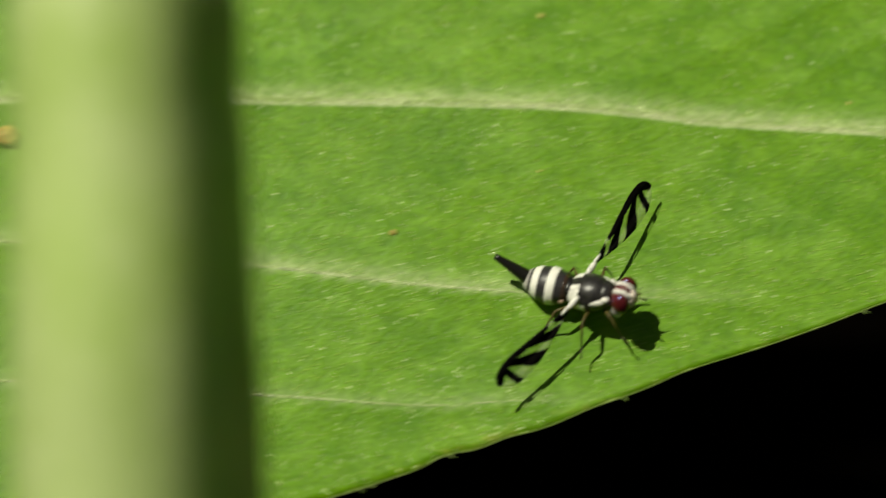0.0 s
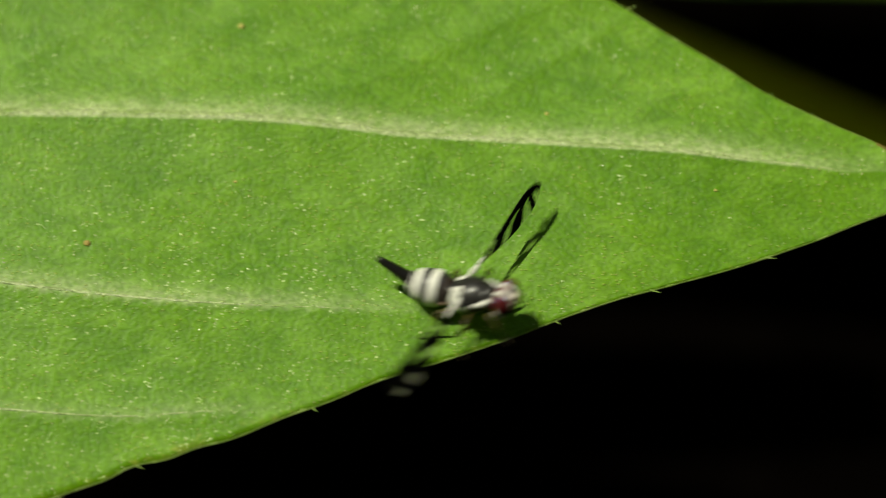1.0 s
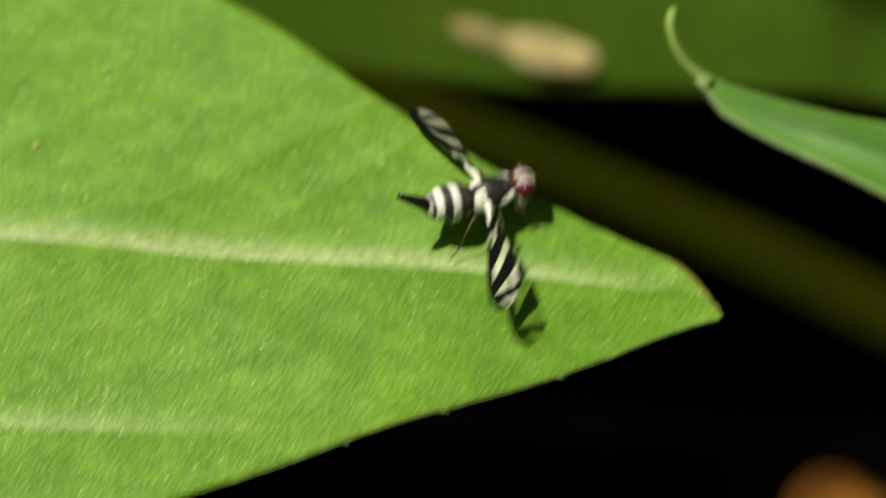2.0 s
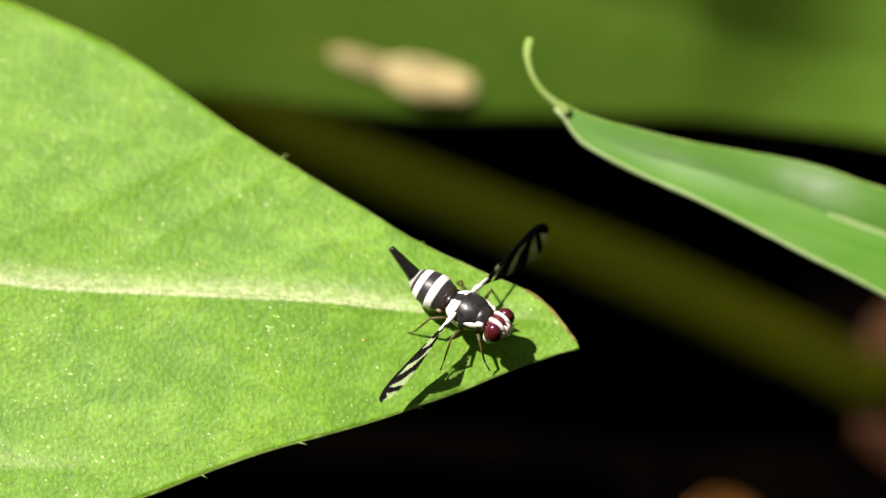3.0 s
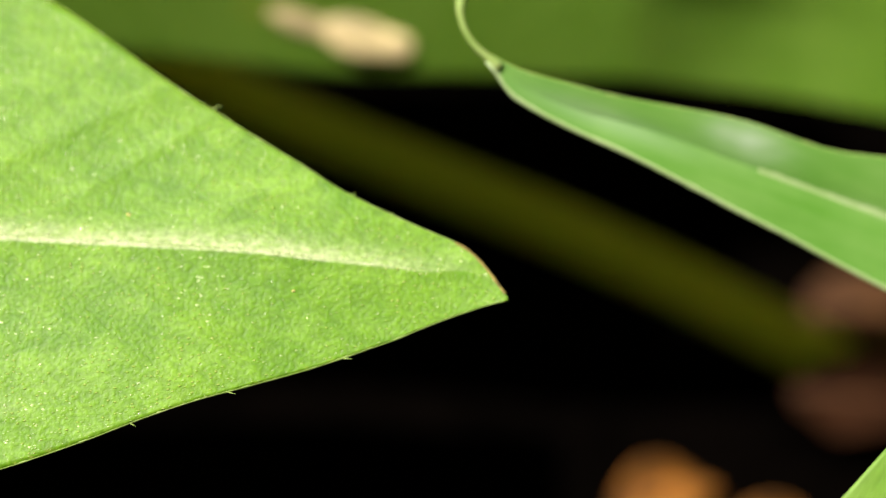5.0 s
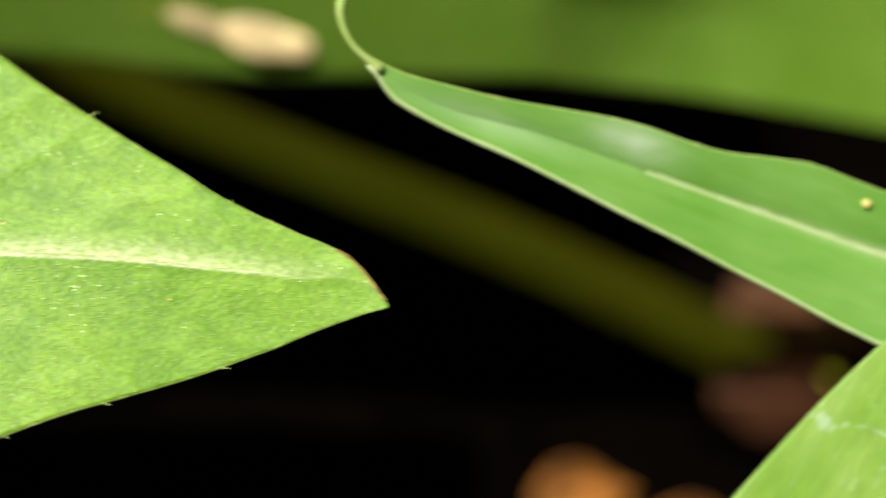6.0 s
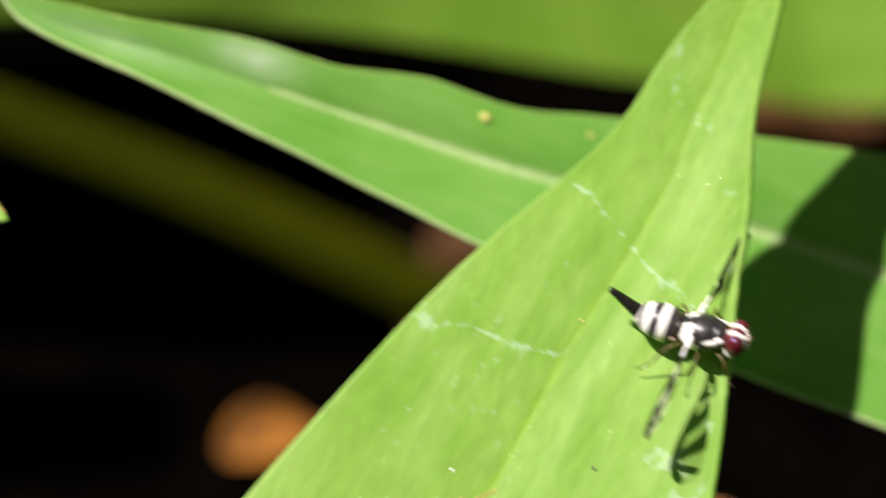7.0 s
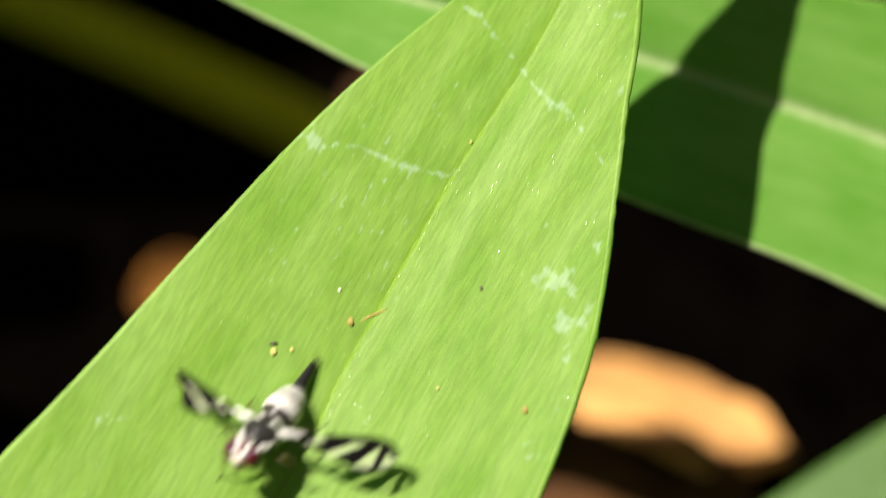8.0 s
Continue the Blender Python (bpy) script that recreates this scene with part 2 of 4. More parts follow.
PINK = plain("fly_pink", (0.72, 0.48, 0.42), 0.5, 0.4, 0.12, 8000.0)
EYE = plain("fly_eye_wine", (0.095, 0.009, 0.012), 0.25, 1.0, 0.35, 9000.0, 0.2, coat=0.2)
# the eyes shimmer blue where they mirror the light
for film, value in (("Thin Film Thickness", 178.0), ("Thin Film IOR", 1.9)):
    EYE.node_tree.nodes["Principled BSDF"].inputs[film].default_value = value
EYE.node_tree.nodes["Principled BSDF"].inputs["Specular Tint"].default_value = (0.3, 0.45, 1.0, 1)
EYE.node_tree.nodes["Principled BSDF"].inputs["IOR"].default_value = 1.6
LEG = plain("fly_leg_straw", (0.085, 0.068, 0.018), 0.45, 0.4, 0.3, 6000.0)
LEG_DARK = plain("fly_leg_dark", (0.05, 0.04, 0.02), 0.45, 0.4, 0.3, 6000.0)
WING_DARK = plain("wing_band_black", (0.008, 0.0075, 0.007), 0.6, 0.0, 0.3, 6000.0, 0.2)


def membrane():
    m, nodes, links, p = material("wing_membrane")
    n = add_noise(nodes, links, 5000.0)
    links.new(ramp(nodes, links, n, [(0.3, (0.62, 0.62, 0.45)), (0.7, (0.8, 0.8, 0.66))]), p.inputs["Base Color"])
    p.inputs["Roughness"].default_value = 0.36
    p.inputs["IOR"].default_value = 1.6
    tp = nodes.new("ShaderNodeBsdfTransparent")
    mx = nodes.new("ShaderNodeMixShader")
    mx.inputs[0].default_value = 0.8
    links.new(p.outputs[0], mx.inputs[1])
    links.new(tp.outputs[0], mx.inputs[2])
    links.new(mx.outputs[0], nodes["Material Output"].inputs["Surface"])
    return m


# broad leaf's skin bumps: glossy, with sun glints painted into their pale colour
GRAIN = plain("leaf_grain_glint", (0.50, 0.64, 0.26), 0.2, 1.0, 0.4, 900.0)
GRAIN_SOFT = plain("leaf_fleck_silver", (0.42, 0.60, 0.22), 0.3, 0.6, 0.4, 900.0)
MEMBRANE = membrane()


# ---- tools: all shapes are written in mm ----
def mesh_of(name, bm, *mats):
    bmesh.ops.scale(bm, vec=(MM, MM, MM), verts=bm.verts)
    me = bpy.data.meshes.new(name)
    bm.to_mesh(me)
    bm.free()
    for m in mats:
        me.materials.append(m)
    me.polygons.foreach_set("use_smooth", [True] * len(me.polygons))
    return me


def part(name, bm, mat, parent, label=""):
    mats = mat if isinstance(mat, tuple) else (mat,)
    ob = new(name, mesh_of(name, bm, *mats))
    ob.parent = parent
    return tagged(ob, label)


def at(x, y, z, rx=0, ry=0, rz=0):
    return pose(x * MM, y * MM, z * MM, rx, ry, rz)


def spline(pts):
    """A smooth curve through a few (x, y) pairs."""
    xs, ys = np.array([p[0] for p in pts], float), np.array([p[1] for p in pts], float)
    sl = np.gradient(ys, xs)

    def f(x):
        x = np.clip(x, xs[0], xs[-1])
        i = np.clip(np.searchsorted(xs, x) - 1, 0, len(xs) - 2)
        h = xs[i + 1] - xs[i]
        s = (x - xs[i]) / h
        return ((1 + 2 * s) * (1 - s) ** 2 * ys[i] + s * (1 - s) ** 2 * h * sl[i]
                + s * s * (3 - 2 * s) * ys[i + 1] + s * s * (s - 1) * h * sl[i + 1])
    return f


def ellipsoid(bm, c, r, turn=None, seg=24, rings=14):
    m = Matrix.Translation(c) @ (turn if turn else Matrix()) @ Matrix.Diagonal((*r, 1))
    return bmesh.ops.create_uvsphere(bm, u_segments=seg, v_segments=rings, radius=1, matrix=m)["verts"]


def tube(bm, pts, radii, seg=8):
    """A bent round rod through points, closed at both ends."""
    rings = []
    pts = [Vector(p) for p in pts]
    for i, (p, r) in enumerate(zip(pts, radii)):
        r = float(r)
        d = (pts[min(i + 1, len(pts) - 1)] - pts[max(i - 1, 0)]).normalized()
        side = d.cross(Vector((0, 0.3, 1))).normalized()
        up = side.cross(d)
        rings.append([bm.verts.new(p + r * (math.cos(a) * side + math.sin(a) * up)) for a in np.linspace(0, 2 * math.pi, seg, endpoint=False)])
    for a, b in zip(rings, rings[1:]):
        for k in range(seg):
            bm.faces.new((a[k], a[(k + 1) % seg], b[(k + 1) % seg], b[k]))
    bm.faces.new(rings[0][::-1])
    bm.faces.new(rings[-1])
    bmesh.ops.recalc_face_normals(bm, faces=bm.faces)


def smooth_path(pts, n):
    """Points along a smooth line through a few given ones."""
    s = np.linspace(0, 1, len(pts))
    fs = [spline([(a, p[k]) for a, p in zip(s, pts)]) for k in range(3)]
    return [tuple(float(f(q)) for f in fs) for q in np.linspace(0, 1, n)]


def blade_mesh(name, mat, x0, x1, upper, lower, middle, height, vein, worn_sheen=None, nx=300, ny=60, thick=0.22, crowd=1.8):
    """A leaf blade along x: margins and midrib as curves, closed, with real thickness; vein and worn give the skin its values."""
    up, lo, mid = spline(upper), spline(lower), spline(middle)
    xs = np.linspace(x0, x1, nx)
    s = np.linspace(-1, 1, 2 * ny + 1)
    t = np.sign(s) * np.abs(s) ** crowd
    X = np.repeat(xs[:, None], len(t), 1)
    mw, uw, lw = mid(xs)[:, None], up(xs)[:, None], lo(xs)[:, None]
    Y = np.where(t[None] > 0, mw + t[None] * (uw - mw), mw - t[None] * (lw - mw))
    C = Y - mw
    Z = height(X, Y, C)
    top = np.stack([X, Y, Z], -1).reshape(-1, 3)
    edge = np.minimum(1, (1 - np.abs(t)) * 6)[None] * np.ones_like(X)
    low = top - np.stack([0 * X, 0 * X, thick * (0.25 + 0.75 * edge)], -1).reshape(-1, 3)
    n, w = len(top), len(t)
    quads = []
    i, j = np.meshgrid(np.arange(nx - 1), np.arange(w - 1), indexing="ij")
    a = (i * w + j).ravel()
    quads.append(np.stack([a, a + w, a + w + 1, a + 1], -1))
    quads.append(np.stack([a, a + 1, a + w + 1, a + w], -1) + n)
    i = np.arange(nx - 1)
    quads.append(np.stack([i * w, i * w + n, (i + 1) * w + n, (i + 1) * w], -1))
    k = i * w + w - 1
    quads.append(np.stack([k, k + w, k + w + n, k + n], -1))
    j = np.arange(w - 1)
    quads.append(np.stack([j, j + 1, j + 1 + n, j + n], -1))
    j = j + (nx - 1) * w
    quads.append(np.stack([j, j + n, j + 1 + n, j + 1], -1))
    me = bpy.data.meshes.new(name)
    me.from_pydata((np.concatenate([top, low]) * MM).tolist(), [], np.concatenate(quads).tolist())
    me.polygons.foreach_set("use_smooth", [True] * len(me.polygons))
    me.materials.append(mat)
    for key, f in (("vein", vein), ("worn_sheen", worn_sheen)):
        if f:
            v = np.clip(f(X, Y, C), 0, 1).ravel()
            me.attributes.new(key, "FLOAT", "POINT").data.foreach_set("value", np.concatenate([v, v]).astype(np.float32))
    return me


def bump_line(d, near, far):
    """A rib's cross-section: short flank on one side, long on the other."""
    return np.where(d > 0, np.exp(-np.abs(d) / near), np.exp(-np.abs(d) / far))


def leaf_thing(name, mesh, m, label, category="leaf", group=""):
    root = new(name)
    root.matrix_world = m
    ob = new("blade", mesh)
    ob.parent = root
    return tagged(root, label, category, group), ob


def rib(name, parent, mat, line, base, height, x0, x1, c0, c1, dome, label="", nx=260, fade=0.15):
    """A vein lying on a blade beside the curve line, from c0 to c1 mm across it, domed, tapering towards its end."""
    xs, q = np.linspace(x0, x1, nx), np.linspace(0, 1, 9)
    taper = np.clip((x1 - xs) / ((x1 - x0) * fade), 0.08, 1) ** 0.6
    wob = np.array([1 + 0.22 * noise.noise((x * 1.7, c1, 0)) + 0.12 * noise.noise((x * 6.0, c0, 3)) for x in xs])
    X = np.repeat(xs[:, None], 9, 1)
    C = c0 + (c1 - c0) * q[None] * (taper * wob)[:, None]
    Y = line(X) + C
    lump = np.array([[noise.noise((x * 4.0, y * 5.0, 0)) for y in row] for x, row in zip(xs, Y)])
    Z = height(X, Y, Y - base(X)) + dome * taper[:, None] * np.sin(math.pi * q)[None] ** 0.7 * (1 + 0.5 * lump) - 0.02
    top = np.stack([X, Y, Z], -1).reshape(-1, 3)
    low = top - np.array([0, 0, 0.12])
    n, quads = len(top), []
    for i in range(nx - 1):
        for j in range(8):
            a = i * 9 + j
            quads += [(a, a + 9, a + 10, a + 1), (a + n, a + 1 + n, a + 10 + n, a + 9 + n)]
        a, k = i * 9, i * 9 + 8
        quads += [(a, a + n, a + 9 + n, a + 9), (k, k + 9, k + 9 + n, k + n)]
    me = bpy.data.meshes.new(name)
    me.from_pydata((np.concatenate([top, low]) * MM).tolist(), [], quads)
    me.polygons.foreach_set("use_smooth", [True] * len(me.polygons))
    me.materials.append(mat)
    ob = new(name, me)
    ob.parent = parent
    return tagged(ob, label)


def margin(parent, mat, line, base, height, x0, x1, r, label="", hairs=0, out=1, seed=1):
    """The thickened rim along one edge of a blade, here and there with a short hair."""
    xs = np.linspace(x0, x1, 220)
    rnd = random.Random(seed)
    pts = []
    for x in xs:
        y = float(line(x))
        pts.append((x, y, float(height(np.array(x), np.array(y), np.array(y - float(base(x))))) - 0.05))
    bm = bmesh.new()
    tube(bm, pts, [r * (1 + 0.35 * noise.noise((x * 2.3, 0, seed))) for x in xs], 8)
    for k in range(hairs):
        p = pts[rnd.randrange(8, len(pts) - 8)]
        a = (rnd.uniform(0.1, 0.45), out * rnd.uniform(0.05, 0.22), rnd.uniform(-0.05, 0.12))
        tube(bm, [p, tuple(p[i] + 0.6 * a[i] for i in range(3)), tuple(p[i] + a[i] for i in range(3))], [0.035, 0.025, 0.01], 6)
    return part("margin", bm, mat, parent, label)


def skin_bumps(parent, mat, lower, upper, base, height, x0, x1, wide, fade, count, size, long, crest, label, seed):
    """Tiny glossy bumps scattered over a blade, thicker in patches and where crest is high; one mesh."""
    rnd = random.Random(seed)
    verts, faces = [], []
    made = 0
    while made < count:
        x = rnd.uniform(x0, x1)
        lo, hi = float(lower(x)), float(upper(x))
        y = rnd.uniform(lo + 0.1, hi - 0.1)
        c = y - float(base(x))
        herd = 0.35 + 0.9 * noise.noise((x * 0.35, y * 0.5, seed)) + 0.5 * noise.noise((x * 1.3, y * 1.6, seed + 5)) + crest(x, y, c)
        if rnd.random() > herd * min(1, (hi - lo) / wide) * min(1, max(0.12, (fade - x) / 16)):
            continue
        z = float(height(np.array(x), np.array(y), np.array(c)))
        r = size * (0.55 + rnd.random() ** 3 * 1.3)
        l, turn = r * long * rnd.uniform(0.6, 1.4), rnd.uniform(-0.5, 0.5)
        ca, sa = math.cos(turn), math.sin(turn)
        n = len(verts)
        for dx, dy, dz in ((-l, 0, 0), (0, -r, 0), (l, 0, 0), (0, r, 0), (-0.35 * l, 0, 0.6 * r), (0.35 * l, 0, 0.6 * r)):
            verts.append(((x + dx * ca - dy * sa) * MM, (y + dx * sa + dy * ca) * MM, (z + dz) * MM))
        faces += [(n, n + 1, n + 4), (n + 1, n + 5, n + 4), (n + 1, n + 2, n + 5), (n + 2, n + 3, n + 5), (n + 3, n + 4, n + 5), (n + 3, n, n + 4)]
        made += 1
    me = bpy.data.meshes.new("skin_grain")
    me.from_pydata(verts, [], faces)
    me.polygons.foreach_set("use_smooth", [True] * len(me.polygons))
    me.materials.append(mat)
    ob = new("skin_grain", me)
    ob.parent = parent
    return tagged(ob, label, kind="stuff")


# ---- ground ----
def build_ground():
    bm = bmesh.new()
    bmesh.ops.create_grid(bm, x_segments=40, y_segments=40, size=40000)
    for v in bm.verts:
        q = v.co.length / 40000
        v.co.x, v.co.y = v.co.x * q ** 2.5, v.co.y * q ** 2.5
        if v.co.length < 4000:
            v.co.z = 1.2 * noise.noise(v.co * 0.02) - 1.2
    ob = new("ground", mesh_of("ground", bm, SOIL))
    tagged(ob, "dark damp soil, the deep shade under the plants put into its colour", "ground", kind="structure")


build_ground()


def build_bounce_ring():
    """Unseen leaf ring on all sides, added well outside the view to bounce green light."""
    rnd = random.Random(11)
    verts, faces = [], []
    for k in range(2600):
        a, z = rnd.uniform(0, 2 * math.pi), 1500 * rnd.random() ** 0.8
        r = rnd.uniform(1150, 1500) + 0.12 * z
        c = Vector((r * math.cos(a), r * math.sin(a), z + 30))
        m = Euler((rnd.uniform(0.6, 2.2), rnd.uniform(-0.6, 0.6), a + math.pi / 2 + rnd.uniform(-0.9, 0.9))).to_matrix()
        length, wide = rnd.uniform(110, 200), rnd.uniform(30, 55)
        n = len(verts)
        for i in range(6):
            q = i / 5
            w = wide * math.sin(math.pi * (0.04 + 0.94 * q)) ** 0.8
            for side in (-1, 0, 1):
                verts.append(c + m @ Vector((side * w, (q - 0.5) * length, 0.15 * abs(side) * w - 0.3 * length * (q - 0.5) ** 2)))
        for i in range(5):
            for j in (0, 1):
                v = n + i * 3 + j
                faces.append((v, v + 1, v + 4, v + 3))
    me = bpy.data.meshes.new("bounce_ring")
    me.from_pydata([tuple(v * MM) for v in verts], [], faces)
    me.materials.append(FAR)
    tagged(new("bounce_ring", me), "unseen ring of leaves added to bounce green light onto the plants", "undergrowth", kind="structure")


build_bounce_ring()



def petiole(root, mat, base, r0, spread=(6, 4), label="leaf stalk growing from the soil"):
    """The stalk that carries a leaf: from the blade's base down to the soil."""
    top = root.matrix_world @ (Vector(base) * MM)
    foot = Vector((top.x + spread[0] * MM, top.y + spread[1] * MM, -0.002))
    mid = top.lerp(foot, 0.45) + Vector((-0.35 * spread[0] * MM, 0, 0.12 * top.z))
    back = root.matrix_world.inverted()
    pts = smooth_path([tuple((back @ p) / MM) for p in (top, mid, foot)], 24)
    bm = bmesh.new()
    tube(bm, pts, np.linspace(r0, r0 * 1.4, 24), 12)
    return part("petiole", bm, mat, root, label)


# ---- the broad leaf on which the fly walks ----
LEAF_A = VIEW @ at(0, 0, 0, -TILT)
vein_a = spline([(-60, 2.0), (-19, -1.3), (-13, -2.05), (-8.5, -2.36), (-4, -2.5), (-1, -2.6), (6, -2.0)])
vein_b = spline([(-60, -4.0), (-18, -6.6), (-12, -6.9), (-9, -6.7), (-6, -6.8)])


def ripple(X, Y, s, a):
    return a * (np.sin(X * s + 0.7 * np.sin(Y * s * 0.8)) * np.cos(Y * s * 1.3 + 0.4))


def height_a(X, Y, C):
    d1, d2 = Y - vein_a(X), Y - vein_b(X)
    f1 = np.clip((3 - X) / 8, 0, 1)
    z = 0.42 * bump_line(C, 0.75, 2.6) * np.clip((19.4 - X) / 9, 0.12, 1)
    z = z + f1 * 0.16 * bump_line(d1, 0.55, 1.6) + np.clip((-5 - X) / 5, 0, 1) * 0.10 * bump_line(d2, 0.5, 1.2)
    # faint oblique veins on both sides of the midrib
    for x0, lean, high in ((-21, 31, 0.07), (-14.5, 36, 0.08), (-7.2, 29, 0.09), (-1.0, 35, 0.08), (4.5, 28, 0.07)):
        s, c = math.sin(radians(lean)), math.cos(radians(lean))
        z = z + high * np.where(C > 0, np.exp(-np.abs((X - x0) * s - C * c) / 0.6), 0) * np.clip((C - 0.6) / 2, 0, 1) * np.clip((10 - C) / 4, 0, 1)
        z = z + 0.7 * high * np.where(C < 0, np.exp(-np.abs((X - x0 - 3) * s + C * c) / 0.55), 0) * np.clip((-C - 0.8) / 2, 0, 1) * np.clip((6.5 + C) / 3, 0, 1)
    return z + ripple(X, Y, 0.32, 0.10) - 0.0016 * (Y - 3) ** 2


def vein_value_a(X, Y, C):
    f1 = np.clip((1 - X) / 8, 0, 1)
    v = 0.85 * np.where(C > 0, np.exp(-(C / 0.8) ** 2), np.exp(-(C / 0.06) ** 2)) * np.clip((19 - X) / 8, 0.1, 1)
    d1 = Y - vein_a(X)
    v = v + f1 * 0.6 * np.where(d1 > 0, np.exp(-(d1 / 0.6) ** 2), np.exp(-(d1 / 0.06) ** 2))
    d2 = Y - vein_b(X)
    return v + np.clip((-5 - X) / 5, 0, 1) * 0.3 * np.where(d2 > 0, np.exp(-(d2 / 0.4) ** 2), np.exp(-(d2 / 0.08) ** 2))


UPPER_A = [(-66, 2.6), (-52, 14), (-35, 20.5), (-18, 21), (-10, 19.8), (-3.1, 17.2), (1.2, 14.95), (3.3, 13.35), (5.75, 11.45), (7.65, 10.15), (9.35, 9.0), (11.0, 7.9), (12.3, 6.97), (13.7, 6.17), (15.1, 5.47), (16.1, 5.0), (17.05, 4.58), (17.9, 4.05), (18.5, 3.38), (18.95, 2.72), (19.36, 2.12)]
LOWER_A = [(-66, 1.4), (-52, -9), (-35, -13), (-25, -12.3), (-17, -10.7), (-14.1, -9.75), (-12.9, -9.3), (-12.3, -8.95), (-11.7, -8.75), (-10.9, -8.62), (-9.5, -8.1), (-8.4, -7.83), (-6.2, -6.93), (-4.0, -6.1), (-3.1, -5.68), (0.4, -4.48), (2.7, -3.66), (4.9, -2.8), (7.0, -2.08), (8.9, -1.55), (11.5, -0.78), (13.6, -0.04), (14.75, 0.38), (16.1, 0.95), (17.7, 1.55), (18.9, 1.92), (19.36, 2.0)]
MIDDLE_A = [(-66, 2), (-52, 4), (-30, 5.6), (-18, 5.6), (-11, 5.45), (-6.4, 5.22), (-4.2, 4.99), (-1.9, 4.7), (0.3, 4.55), (4.8, 4.28), (9.3, 3.95), (11.6, 3.68), (13.8, 3.46), (16.1, 3.22), (18.3, 3.05), (19.36, 2.06)]
mesh = blade_mesh("blade", BROAD, -66, 19.36, UPPER_A, LOWER_A, MIDDLE_A,
                  height_a, vein_value_a, lambda X, Y, C: 0.8 * np.exp(-np.abs(Y - spline(LOWER_A)(X)) / 0.35) * (0.4 + 0.6 * np.exp(-((X + 10.5) / 2.5) ** 2)), nx=620, ny=80)
leaf_a, blade_a = leaf_thing("broad_leaf", mesh, LEAF_A, "broad pointed green leaf with a pale midrib and glossy grain")
up_a, lo_a, mid_a = spline(UPPER_A), spline(LOWER_A), spline(MIDDLE_A)
petiole(leaf_a, STALK, (-65.5, 2.0, 0.3), 0.8, (-10, 6))
rib("midrib", leaf_a, RIB, mid_a, mid_a, height_a, -66, 18.6, 0.0, 0.36, 0.07, "pale rough midrib", 700, 0.35)
rib("side_vein", leaf_a, RIB, vein_a, mid_a, height_a, -58, 0.5, 0.0, 0.2, 0.04, "pale side vein", 500, 0.4)
rib("side_vein", leaf_a, RIB, vein_b, mid_a, height_a, -50, -6.5, 0.0, 0.16, 0.04, "pale side vein", 300, 0.4)
margin(leaf_a, RIM, lo_a, mid_a, height_a, -64, 19.2, 0.05, "pale rim with short hairs", 16, -1, 3)
margin(leaf_a, RIM, up_a, mid_a, height_a, -64, 19.2, 0.05, "pale rim with short hairs", 12, 1, 4)
margin(leaf_a, SCORCH, up_a, mid_a, height_a, 17.3, 19.25, 0.075, "browned rim at the tip")

skin_bumps(leaf_a, GRAIN, lo_a, up_a, mid_a, height_a, -26, 18.6, 26, 13, 5200, 0.029, 1.5,
           lambda x, y, c: 1.1 * math.exp(-(max(c, -9 * c) / 0.8) ** 2) + (0.8 * math.exp(-abs(y - float(vein_a(x)) - 0.3) / 0.5) if x < 1 else 0) + 0.5 * math.exp(-max(0, y - float(lo_a(x))) / 3) * (x < -8),
           "tiny glossy bumps of the leaf skin, pale to paint its glints", 21)

# ---- the strap leaf on which it lands ----
LEAF_B0 = VIEW @ at(0.46, 1.07, 0.6, 0.62, -0.61, -1.9) @ at(42.31, -3.73, 1.6, -14)
LEAF_B = LEAF_B0 @ at(0, 0, 0, 0, 0, 61)


def height_b(X, Y, C):
    return 0.015 * np.cos(C * 3.2) * np.exp(-np.abs(C) / 4) - 0.14 * np.exp(-np.abs(C) / 1.1) + 0.012 * np.abs(C) ** 1.6 + ripple(X, Y, 0.25, 0.06) + 0.012 * np.clip(X - 5, 0, None) ** 2 + 0.05 * np.clip(C, 0, None)


def along(X, Y, pts, wide):
    """Closeness to a scratch through a few points, rough-edged."""
    best = np.full(X.shape, 9.0)
    for (x0, y0), (x1, y1) in zip(pts, pts[1:]):
        ll = (x1 - x0) ** 2 + (y1 - y0) ** 2
        s = np.clip(((X - x0) * (x1 - x0) + (Y - y0) * (y1 - y0)) / ll, 0, 1)
        best = np.minimum(best, np.hypot(X - x0 - s * (x1 - x0), Y - y0 - s * (y1 - y0)))
    return np.exp(-(best / wide) ** 2)


def mottle(X, Y, s, p):
    return 0.5 + 0.5 * np.sin(X * s * 2.1 + 2 * np.sin(Y * s * 1.7 + p)) * np.sin(Y * s * 2.9 + 1.5 * np.sin(X * s * 1.3 - p))


